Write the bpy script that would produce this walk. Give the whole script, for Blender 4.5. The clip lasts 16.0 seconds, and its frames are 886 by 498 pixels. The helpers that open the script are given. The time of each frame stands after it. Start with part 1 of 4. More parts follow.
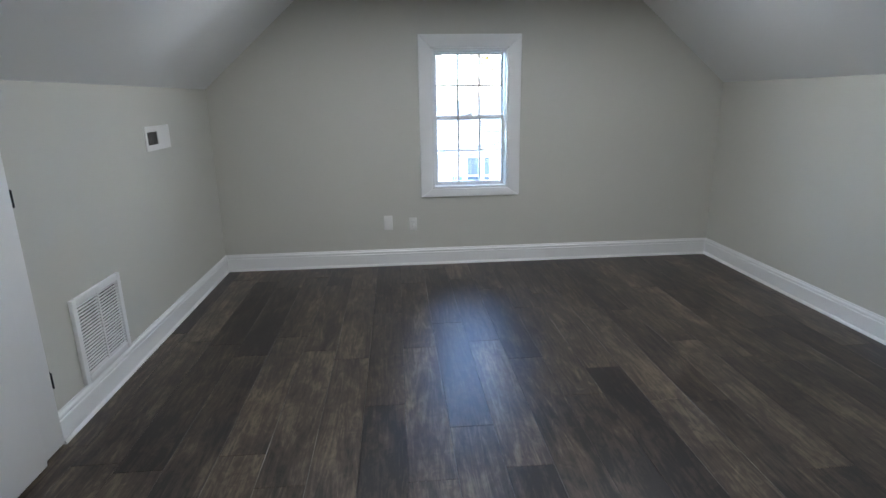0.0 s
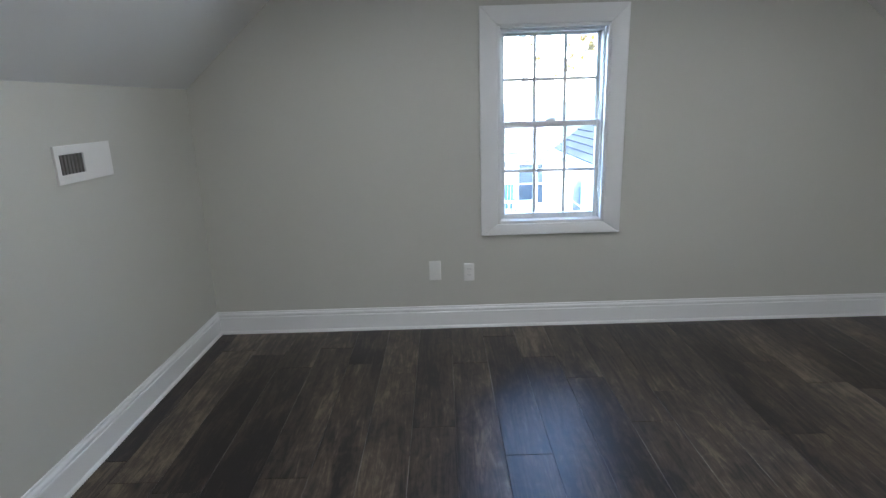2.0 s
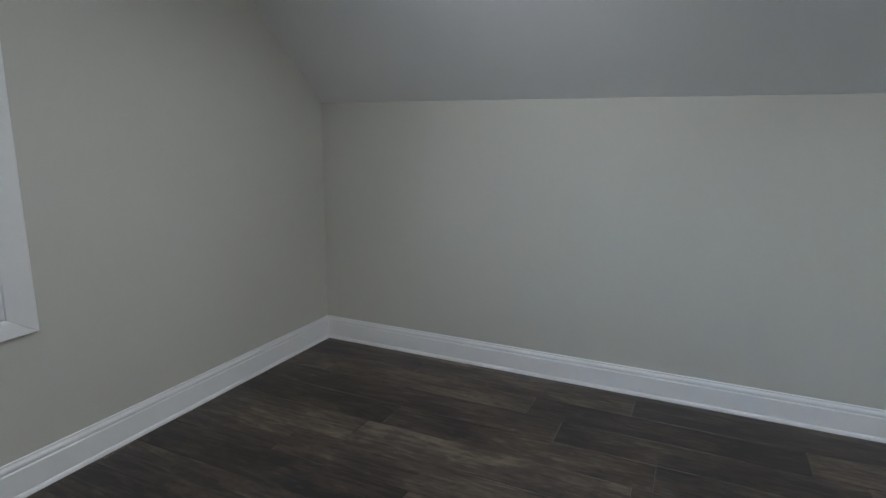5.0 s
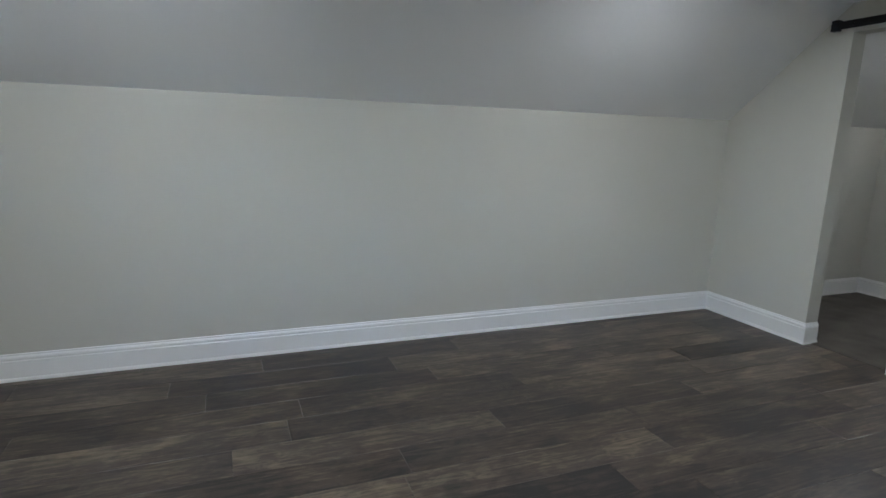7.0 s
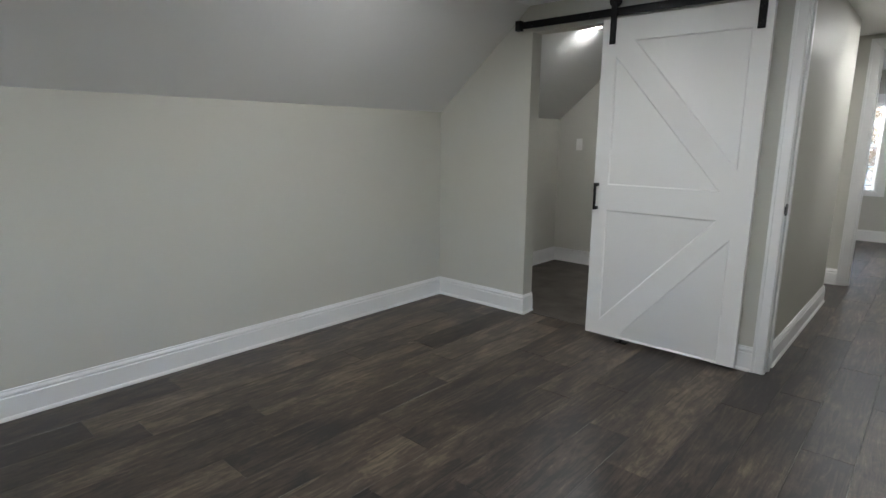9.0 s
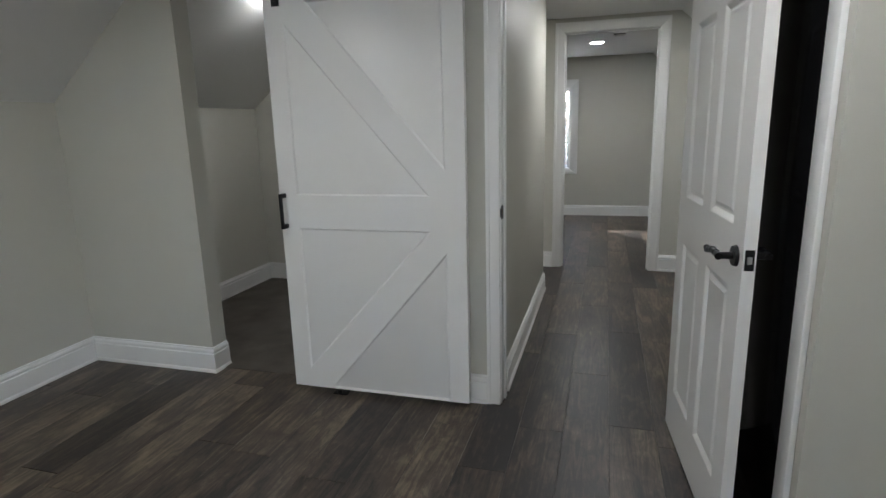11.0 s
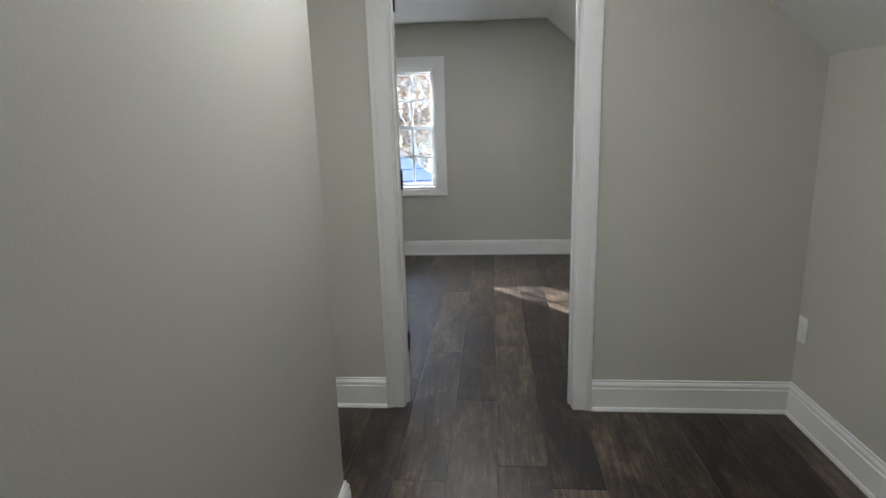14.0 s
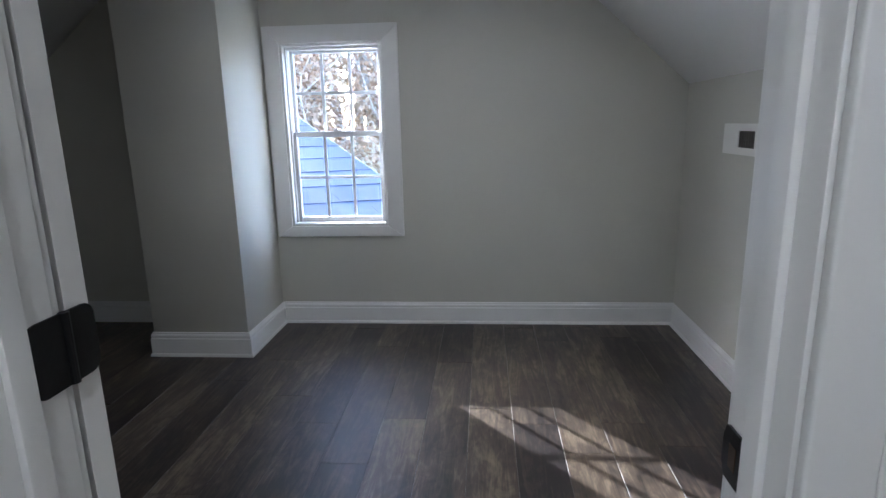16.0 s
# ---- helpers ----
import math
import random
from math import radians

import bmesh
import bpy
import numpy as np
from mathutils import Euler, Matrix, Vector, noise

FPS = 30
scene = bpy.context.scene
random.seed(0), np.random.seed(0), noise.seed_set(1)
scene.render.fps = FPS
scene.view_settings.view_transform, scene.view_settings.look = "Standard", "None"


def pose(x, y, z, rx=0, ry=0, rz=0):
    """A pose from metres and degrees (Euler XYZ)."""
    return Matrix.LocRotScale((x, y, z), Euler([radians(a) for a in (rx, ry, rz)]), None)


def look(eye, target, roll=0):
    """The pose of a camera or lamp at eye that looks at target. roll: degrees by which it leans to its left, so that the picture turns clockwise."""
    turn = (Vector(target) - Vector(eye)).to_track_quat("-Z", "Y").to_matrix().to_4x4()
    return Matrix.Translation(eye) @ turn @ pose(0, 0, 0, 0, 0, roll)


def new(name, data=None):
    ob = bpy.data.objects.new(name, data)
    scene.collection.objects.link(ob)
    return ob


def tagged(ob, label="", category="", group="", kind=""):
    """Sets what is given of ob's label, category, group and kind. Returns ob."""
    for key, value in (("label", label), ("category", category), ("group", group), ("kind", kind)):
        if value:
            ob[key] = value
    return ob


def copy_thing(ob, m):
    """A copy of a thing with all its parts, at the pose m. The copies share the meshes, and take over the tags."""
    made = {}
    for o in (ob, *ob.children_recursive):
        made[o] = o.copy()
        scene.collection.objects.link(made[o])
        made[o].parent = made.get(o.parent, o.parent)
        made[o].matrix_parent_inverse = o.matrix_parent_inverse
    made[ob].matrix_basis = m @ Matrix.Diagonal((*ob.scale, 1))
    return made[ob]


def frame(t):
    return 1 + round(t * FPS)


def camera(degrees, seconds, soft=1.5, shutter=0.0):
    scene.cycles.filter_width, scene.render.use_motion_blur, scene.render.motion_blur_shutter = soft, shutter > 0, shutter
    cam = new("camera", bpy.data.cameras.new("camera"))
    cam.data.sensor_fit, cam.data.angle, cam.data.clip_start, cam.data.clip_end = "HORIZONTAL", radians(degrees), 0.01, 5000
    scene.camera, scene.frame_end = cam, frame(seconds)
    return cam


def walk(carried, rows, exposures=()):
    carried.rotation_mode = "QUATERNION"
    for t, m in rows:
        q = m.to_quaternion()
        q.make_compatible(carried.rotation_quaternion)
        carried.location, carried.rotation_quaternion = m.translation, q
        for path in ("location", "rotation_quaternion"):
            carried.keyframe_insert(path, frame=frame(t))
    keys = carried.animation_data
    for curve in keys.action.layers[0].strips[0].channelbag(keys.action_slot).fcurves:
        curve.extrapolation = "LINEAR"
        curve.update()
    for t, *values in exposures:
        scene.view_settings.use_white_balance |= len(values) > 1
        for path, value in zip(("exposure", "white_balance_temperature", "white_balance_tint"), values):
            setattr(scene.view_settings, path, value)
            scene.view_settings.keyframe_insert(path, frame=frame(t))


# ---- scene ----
cam = camera(77.0, 16.0)
PATH = [
    (0, (-0.46, 0.151, 1.458), (-0.305, 2.074, 0.933), -0.9),
    (0.5, (-0.468, 0.523, 1.447), (-0.428, 2.454, 0.926), -1.6),
    (1, (-0.499, 0.888, 1.439), (-0.551, 2.817, 0.916), -1.7),
    (1.5, (-0.526, 1.238, 1.427), (-0.59, 3.17, 0.915), -1.8),
    (2, (-0.49, 1.576, 1.434), (-0.494, 3.51, 0.925), -1.7),
    (2.5, (-0.433, 1.888, 1.458), (-0.25, 3.81, 0.936), -0.6),
    (3, (-0.434, 2.189, 1.402), (0.095, 4.056, 0.919), 0.8),
    (3.5, (-0.383, 2.41, 1.369), (0.515, 4.136, 0.907), 1.9),
    (4, (-0.404, 2.551, 1.354), (0.847, 4.054, 0.932), 1.3),
    (4.5, (-0.46, 2.668, 1.345), (1.098, 3.860, 0.944), 0.8),
    (7, (-1.003, 3.141, 1.348), (0.822, 2.423, 0.955), 1.8),
    (7.5, (-0.972, 3.151, 1.353), (0.734, 2.183, 0.959), 1.9),
    (8, (-0.897, 3.108, 1.325), (0.68, 1.938, 0.945), 1.6),
    (8.5, (-0.828, 3.03, 1.338), (0.62, 1.706, 0.95), 1.1),
    (9, (-0.773, 2.922, 1.341), (0.533, 1.459, 0.95), 0.5),
    (9.5, (-0.738, 2.695, 1.373), (0.4, 1.101, 0.966), -0.2),
    (10, (-0.69, 2.49, 1.376), (0.228, 0.761, 0.966), -0.8),
    (12.5, (-0.542, 0.62, 1.36), (-0.267, -1.311, 0.914), -1.7),
    (13, (-0.587, 0.091, 1.352), (-0.351, -1.848, 0.915), -1.6),
    (13.5, (-0.572, -0.464, 1.327), (-0.379, -2.406, 0.891), -1.3),
    (14, (-0.646, -0.983, 1.334), (-0.47, -2.925, 0.892), -1.7),
    (14.5, (-0.681, -1.504, 1.337), (-0.52, -3.448, 0.895), -1.6),
    (15, (-0.69, -2.021, 1.334), (-0.538, -3.969, 0.904), -1.4),
    (15.5, (-0.747, -2.523, 1.34), (-0.599, -4.471, 0.912), -1.0),
    (16, (-0.735, -2.947, 1.338), (-0.586, -4.893, 0.901), -1.2),
]
EXPO = [(0.0, 4.92, 5500, 12), (2.0, 4.82, 5500, 12), (3.5, 4.44, 5500, 12), (4.5, 4.55, 5500, 12), (7.0, 5.0, 5500, 11), (8.5, 5.0, 5800, 12), (10.0, 4.88, 5850, 11), (12.5, 4.6, 5800, 12), (13.5, 4.92, 5900, 11), (14.5, 4.62, 5700, 12), (15.0, 4.62, 5600, 13), (15.5, 4.54, 5480, 14), (16.0, 4.6, 5380, 14)]
walk(cam, [(t, look(eye, target, roll)) for t, eye, target, roll in PATH], EXPO)

# ---- world and sun ----
SUN_WAY = Vector((-1.42, 1.63, -1.0)).normalized()
world = bpy.data.worlds.new("sky")
scene.world = world
world.use_nodes = True
wn = world.node_tree.nodes
sky = wn.new("ShaderNodeTexSky")
sky.sky_type = "NISHITA"
sky.sun_disc = False
sky.sun_elevation = math.asin(-SUN_WAY.z)
sky.sun_rotation = math.atan2(-SUN_WAY.x, -SUN_WAY.y)
world.node_tree.links.new(sky.outputs[0], wn["Background"].inputs[0])
wn["Background"].inputs[1].default_value = 0.15
sun_data = bpy.data.lights.new("sun", "SUN")
sun_data.energy, sun_data.angle, sun_data.color = 0.78, radians(0.6), (1.0, 0.93, 0.82)
sun = new("sun", sun_data)
sun.matrix_world = look((0, -30, 20), Vector((0, -30, 20)) + SUN_WAY)


# ---- materials ----
def material(name, color, rough=0.5, metal=0.0, vary=0.06, scale=6.0, bump=0.0, bump_scale=60.0):
    """A paint-like or solid surface: broad and fine variation of the colour, and a fine relief."""
    m = bpy.data.materials.new(name)
    m.use_nodes = True
    n, l = m.node_tree.nodes, m.node_tree.links
    b = n["Principled BSDF"]
    b.inputs["Roughness"].default_value = rough
    b.inputs["Metallic"].default_value = metal
    co = n.new("ShaderNodeTexCoord")
    big = n.new("ShaderNodeTexNoise")
    big.inputs["Scale"].default_value = scale
    big.inputs["Detail"].default_value = 5
    l.new(co.outputs["Object"], big.inputs["Vector"])
    ramp = n.new("ShaderNodeMix")
    ramp.data_type = "RGBA"
    ramp.inputs[6].default_value = (*[c * (1 - vary) for c in color], 1)
    ramp.inputs[7].default_value = (*[min(1, c * (1 + vary)) for c in color], 1)
    l.new(big.outputs["Fac"], ramp.inputs[0])
    l.new(ramp.outputs[2], b.inputs["Base Color"])
    small = n.new("ShaderNodeTexNoise")
    small.inputs["Scale"].default_value = bump_scale
    small.inputs["Detail"].default_value = 4
    l.new(co.outputs["Object"], small.inputs["Vector"])
    rr = n.new("ShaderNodeMapRange")
    rr.inputs["To Min"].default_value = max(0.02, rough - 0.08)
    rr.inputs["To Max"].default_value = min(1, rough + 0.08)
    l.new(big.outputs["Fac"], rr.inputs["Value"])
    l.new(rr.outputs[0], b.inputs["Roughness"])
    if bump:
        bn = n.new("ShaderNodeBump")
        bn.inputs["Strength"].default_value = bump
        bn.inputs["Distance"].default_value = 0.002
        l.new(small.outputs["Fac"], bn.inputs["Height"])
        l.new(bn.outputs[0], b.inputs["Normal"])
    return m


def wood_floor():
    m = bpy.data.materials.new("plank_wood")
    m.use_nodes = True
    n, l = m.node_tree.nodes, m.node_tree.links
    b = n["Principled BSDF"]
    b.inputs["Specular IOR Level"].default_value = 0.42
    co, info = n.new("ShaderNodeTexCoord"), n.new("ShaderNodeObjectInfo")
    shift = n.new("ShaderNodeVectorMath")
    shift.operation = "MULTIPLY"
    shift.inputs[1].default_value = (37.0, 91.0, 13.0)
    l.new(info.outputs["Random"], shift.inputs[0])
    add = n.new("ShaderNodeVectorMath")
    l.new(co.outputs["Object"], add.inputs[0])
    l.new(shift.outputs[0], add.inputs[1])

    def noise_of(size, scale, detail, rough=0.55, distortion=0.0):
        mp = n.new("ShaderNodeMapping")
        mp.inputs["Scale"].default_value = size
        l.new(add.outputs[0], mp.inputs["Vector"])
        t = n.new("ShaderNodeTexNoise")
        t.inputs["Scale"].default_value = scale
        t.inputs["Detail"].default_value = detail
        t.inputs["Roughness"].default_value = rough
        t.inputs["Distortion"].default_value = distortion
        l.new(mp.outputs[0], t.inputs["Vector"])
        return t

    grain = noise_of((9, 0.8, 1), 2.2, 7, 0.62, 2.6)
    fine = noise_of((90, 2.2, 1), 4.0, 4, 0.6)
    cloud = noise_of((4, 1.5, 1), 1.5, 3, 0.5, 0.8)
    patch = noise_of((7, 3.5, 1), 2.4, 5, 0.65, 1.8)
    ramp = n.new("ShaderNodeValToRGB")
    e = ramp.color_ramp.elements
    e[0].position, e[0].color = 0.33, (0.016, 0.0125, 0.0128, 1)
    e[1].position, e[1].color = 0.76, (0.20, 0.158, 0.111, 1)
    mid = ramp.color_ramp.elements.new(0.52)
    mid.color = (0.064, 0.048, 0.035, 1)

    def maths(op, a, c):
        t = n.new("ShaderNodeMath")
        t.operation = op
        for i, v in ((0, a), (1, c)):
            if isinstance(v, (int, float)):
                t.inputs[i].default_value = v
            else:
                l.new(v, t.inputs[i])
        return t.outputs[0]

    tone = maths("MULTIPLY", maths("SUBTRACT", info.outputs["Random"], 0.5), 0.19)
    mixv = maths("ADD", maths("MULTIPLY", grain.outputs["Fac"], 0.33), maths("MULTIPLY", cloud.outputs["Fac"], 0.30))
    mixv = maths("ADD", mixv, maths("MULTIPLY", fine.outputs["Fac"], 0.13))
    mixv = maths("ADD", mixv, maths("MULTIPLY", patch.outputs["Fac"], 0.24))
    mixv = maths("ADD", maths("MULTIPLY", maths("SUBTRACT", mixv, 0.5), 1.9), 0.467)
    l.new(maths("ADD", mixv, tone), ramp.inputs[0])
    hue = n.new("ShaderNodeHueSaturation")
    sat = n.new("ShaderNodeMapRange")
    sat.inputs["To Min"].default_value, sat.inputs["To Max"].default_value = 0.75, 1.1
    l.new(cloud.outputs["Fac"], sat.inputs["Value"])
    l.new(sat.outputs[0], hue.inputs["Saturation"])
    l.new(ramp.outputs[0], hue.inputs["Color"])
    l.new(hue.outputs[0], b.inputs["Base Color"])
    rr = n.new("ShaderNodeMapRange")
    rr.inputs["To Min"].default_value, rr.inputs["To Max"].default_value = 0.28, 0.46
    l.new(patch.outputs["Fac"], rr.inputs["Value"])
    l.new(rr.outputs[0], b.inputs["Roughness"])
    bn = n.new("ShaderNodeBump")
    bn.inputs["Strength"].default_value = 0.25
    bn.inputs["Distance"].default_value = 0.001
    l.new(fine.outputs["Fac"], bn.inputs["Height"])
    l.new(bn.outputs[0], b.inputs["Normal"])
    return m


def glass_mat():
    m = bpy.data.materials.new("glass")
    m.use_nodes = True
    b = m.node_tree.nodes["Principled BSDF"]
    b.inputs["Base Color"].default_value = (1, 1, 1, 1)
    b.inputs["Transmission Weight"].default_value = 1
    b.inputs["Roughness"].default_value = 0.0
    b.inputs["IOR"].default_value = 1.45
    return m


def lamp_mat(strength):
    m = bpy.data.materials.new("lamp_glow")
    m.use_nodes = True
    b = m.node_tree.nodes["Principled BSDF"]
    b.inputs["Emission Color"].default_value = (1.0, 0.95, 0.85, 1)
    b.inputs["Emission Strength"].default_value = strength
    return m


def island_mat(name, dark, light, rough=0.9, bump_scale=80.0):
    """Pieces joined in one mesh, each with its own tone."""
    m = material(name, light, rough, vary=0.1, bump=0.5, bump_scale=bump_scale)
    n, l = m.node_tree.nodes, m.node_tree.links
    geo = n.new("ShaderNodeNewGeometry")
    mx = n.new("ShaderNodeMix")
    mx.data_type = "RGBA"
    mx.inputs[6].default_value, mx.inputs[7].default_value = (*dark, 1), (*light, 1)
    l.new(geo.outputs["Random Per Island"], mx.inputs[0])
    l.new(mx.outputs[2], n["Principled BSDF"].inputs["Base Color"])
    return m


WALL = material("wall_paint", (0.555, 0.545, 0.49), 0.52, vary=0.025, scale=1.5, bump=0.22, bump_scale=180)
CEIL = material("ceiling_paint", (0.80, 0.80, 0.79), 0.75, vary=0.02, scale=1.2, bump=0.2, bump_scale=150)
TRIM = material("trim_paint", (0.80, 0.80, 0.79), 0.32, vary=0.02, scale=5, bump=0.08, bump_scale=90)
DOORP = material("door_paint", (0.79, 0.785, 0.77), 0.36, vary=0.02, scale=4, bump=0.10, bump_scale=140)
VINYL = material("window_vinyl", (0.80, 0.81, 0.82), 0.35, vary=0.015)
PLASTIC = material("plate_plastic", (0.80, 0.79, 0.76), 0.3, vary=0.01)
BLACK = material("black_metal", (0.012, 0.012, 0.013), 0.38, 0.6, vary=0.2, scale=30, bump=0.15)
BRONZE = material("worn_bronze", (0.10, 0.065, 0.04), 0.5, 0.6, vary=0.4, scale=80)
DARK = material("dark_slot", (0.03, 0.03, 0.03), 0.8)
FILTER = material("vent_core", (0.16, 0.15, 0.14), 0.8, vary=0.25, scale=60)
STEEL = material("zinc_steel", (0.55, 0.55, 0.54), 0.35, 1.0, vary=0.1, scale=30)
CARPET = material("carpet", (0.085, 0.075, 0.062), 0.95, vary=0.75, scale=5, bump=1.0, bump_scale=120)
SUBFLOOR = material("subfloor", (0.05, 0.045, 0.04), 0.9)
GRASS = material("lawn", (0.09, 0.10, 0.045), 0.95, vary=0.35, scale=2, bump=1, bump_scale=20)
SIDING = material("white_siding", (0.74, 0.74, 0.72), 0.6, vary=0.03, scale=3)
BARK = material("bark", (0.24, 0.20, 0.16), 0.95, vary=0.35, scale=9, bump=1, bump_scale=40)
PALEBARK = material("pale_twig", (0.46, 0.40, 0.33), 0.9, vary=0.25, scale=9)
LEAF = island_mat("autumn_leaf", (0.075, 0.050, 0.006), (0.17, 0.12, 0.015), 0.7)
DRYLEAF = island_mat("dry_leaf", (0.22, 0.13, 0.08), (0.42, 0.28, 0.18), 0.8)
SHINGLE = island_mat("grey_shingle", (0.030, 0.040, 0.066), (0.055, 0.068, 0.104))
PALESHINGLE = island_mat("pale_shingle", (0.20, 0.19, 0.20), (0.34, 0.33, 0.33))
MIDSHINGLE = island_mat("lavender_grey_shingle", (0.075, 0.062, 0.058), (0.115, 0.097, 0.092))
# near-black butts: the shadow line under each course, put into the colour
BUTT_SHADE = material("shingle_butt_shade", (0.02, 0.02, 0.022), 0.9)
CHAIRBLUE = material("blue_plastic", (0.05, 0.14, 0.36), 0.5)
DARKGLASS = material("dark_window", (0.05, 0.07, 0.09), 0.08, vary=0.1)
GLASS = glass_mat()
LAMP = lamp_mat(9.3)
WOOD = wood_floor()


def edge_glint_mat():
    """Pressed plank bevels; the glints they catch are coloured in as pale stretches."""
    m = material("plank_edge_glint", (0.05, 0.043, 0.037), 0.45)
    n, l = m.node_tree.nodes, m.node_tree.links
    geo, noise, ramp = n.new("ShaderNodeNewGeometry"), n.new("ShaderNodeTexNoise"), n.new("ShaderNodeValToRGB")
    noise.inputs["Scale"].default_value = 1.6
    noise.inputs["Detail"].default_value = 4
    l.new(geo.outputs["Position"], noise.inputs["Vector"])
    e = ramp.color_ramp.elements
    e[0].position, e[0].color = 0.50, (0.032, 0.027, 0.023, 1)
    e[1].position, e[1].color = 0.66, (0.24, 0.22, 0.19, 1)
    l.new(noise.outputs["Fac"], ramp.inputs[0])
    l.new(ramp.outputs[0], n["Principled BSDF"].inputs["Base Color"])
    return m


EDGE = edge_glint_mat()


# ---- mesh helpers ----
def box(bm, x0, y0, z0, x1, y1, z1):
    v = [bm.verts.new(p) for p in ((x0, y0, z0), (x1, y0, z0), (x1, y1, z0), (x0, y1, z0), (x0, y0, z1), (x1, y0, z1), (x1, y1, z1), (x0, y1, z1))]
    for f in ((3, 2, 1, 0), (4, 5, 6, 7), (0, 1, 5, 4), (1, 2, 6, 5), (2, 3, 7, 6), (3, 0, 4, 7)):
        bm.faces.new([v[i] for i in f])
    return v


def prism(bm, ring, way):
    """A closed solid: a flat ring of points pushed along way."""
    a = [bm.verts.new(p) for p in ring]
    c = [bm.verts.new(Vector(p) + Vector(way)) for p in ring]
    bm.faces.new(a[::-1])
    bm.faces.new(c)
    k = len(a)
    for i in range(k):
        bm.faces.new((a[i], a[(i + 1) % k], c[(i + 1) % k], c[i]))


def rod(bm, p0, p1, r0, r1=None, sides=12):
    """A tapered round bar between two points."""
    p0, p1 = Vector(p0), Vector(p1)
    r1 = r0 if r1 is None else r1
    q = (p1 - p0).to_track_quat("Z", "Y")
    rings = []
    for p, r in ((p0, r0), (p1, r1)):
        rings.append([bm.verts.new(p + q @ Vector((r * math.cos(a), r * math.sin(a), 0))) for a in [2 * math.pi * i / sides for i in range(sides)]])
    for i in range(sides):
        bm.faces.new((rings[0][i], rings[0][(i + 1) % sides], rings[1][(i + 1) % sides], rings[1][i]))
    bm.faces.new(rings[0][::-1])
    bm.faces.new(rings[1])


def soften(bm, width=0.003, segments=2):
    bmesh.ops.recalc_face_normals(bm, faces=bm.faces)
    bmesh.ops.bevel(bm, geom=[e for e in bm.edges if e.is_manifold and e.calc_face_angle(0) > 0.5], offset=width, segments=segments, affect="EDGES", profile=0.5, clamp_overlap=True)
    return bm


def mesh_of(name, bm, mat, smooth=False):
    bmesh.ops.recalc_face_normals(bm, faces=bm.faces)
    me = bpy.data.meshes.new(name)
    bm.to_mesh(me)
    bm.free()
    me.materials.append(mat)
    if smooth:
        for p in me.polygons:
            p.use_smooth = True
        me.set_sharp_from_angle(angle=radians(35))
    return me


def part(name, bm, mat, parent=None, label="", smooth=False):
    ob = new(name, mesh_of(name, bm, mat, smooth))
    if parent:
        ob.parent = parent
    return tagged(ob, label)


def thing(name, label, category, group="", kind=""):
    return tagged(new(name), label, category, group, kind)


def boxes(name, spans, mat, parent=None, label="", bevel=0.0, segments=2):
    bm = bmesh.new()
    for s in spans:
        box(bm, *s)
    if bevel:
        soften(bm, bevel, segments)
    return part(name, bm, mat, parent, label, smooth=bevel > 0)


def structure(ob, label, category):
    return tagged(ob, label, category, kind="structure")


# ---- plan ----
XW, XE, YN, YS = -1.984, 2.41, 5.0, -6.58      # inner faces of the outer walls
KNEE, TOP, BW, BE = 1.55, 2.26, -1.17, 1.57  # knee wall height, flat ceiling and where it breaks
Y1, Y1B = -0.605, -0.725                       # wall between room and hall
Y2, Y2B = -3.42, -3.54                       # wall between hall and far room
HX, HXB = -0.135, -0.02                      # hall's inner wall
HY = -2.625                                  # its end
DOOR_H = 2.135


def top_at(x):
    if x < BW:
        return KNEE + (x - XW) * (TOP - KNEE) / (BW - XW)
    if x > BE:
        return KNEE + (XE - x) * (TOP - KNEE) / (XE - BE)
    return TOP


def gable_wall(name, y0, y1, xa, xb, holes, label):
    """A wall across the house that follows the ceiling, with openings (x0, x1, z0, z1)."""
    cuts = sorted({xa, xb, *[c for c in (BW, BE) if xa < c < xb], *[h[0] for h in holes], *[h[1] for h in holes]})
    bm = bmesh.new()
    for a, b in zip(cuts, cuts[1:]):
        mid = (a + b) / 2
        spans, low = [], -0.02
        for h in holes:
            if h[0] < mid < h[1]:
                if h[2] > low:
                    spans.append((low, h[2], h[2]))
                low = h[3]
        spans.append((low, top_at(a) + 0.03, top_at(b) + 0.03))
        for z0, za, zb in spans:
            prism(bm, ((a, y0, z0), (b, y0, z0), (b, y0, zb), (a, y0, za)), (0, y1 - y0, 0))
    bmesh.ops.remove_doubles(bm, verts=bm.verts, dist=1e-4)
    return structure(part(name, bm, WALL), label, "wall")


W1 = (-0.145, 0.505, 0.69, 1.85)   # window openings x0, x1, z0, z1
W3 = (-0.094, 0.550, 0.69, 1.85)
D1 = (-0.935, -0.146)              # clear door openings
D2 = (-1.011, -0.224)
CL = (0.12, 1.541)                 # closet opening
gable_wall("wall_north", YN, YN + 0.16, XW - 0.12, XE + 0.12, [W1], "greige painted gable wall with a window")
gable_wall("wall_south", YS - 0.16, YS, XW - 0.12, XE + 0.12, [W3], "greige painted end wall with a window")
gable_wall("wall_room_hall", Y1B, Y1, XW, XE, [(D1[0] - 0.02, D1[1] + 0.02, -0.5, DOOR_H + 0.02), (*CL, -0.5, 2.08)], "greige painted wall with a doorway and closet opening")
gable_wall("wall_hall_end", Y2B, Y2, XW, XE, [(D2[0] - 0.02, D2[1] + 0.02, -0.5, DOOR_H + 0.02)], "greige painted wall with a doorway at the hall end")
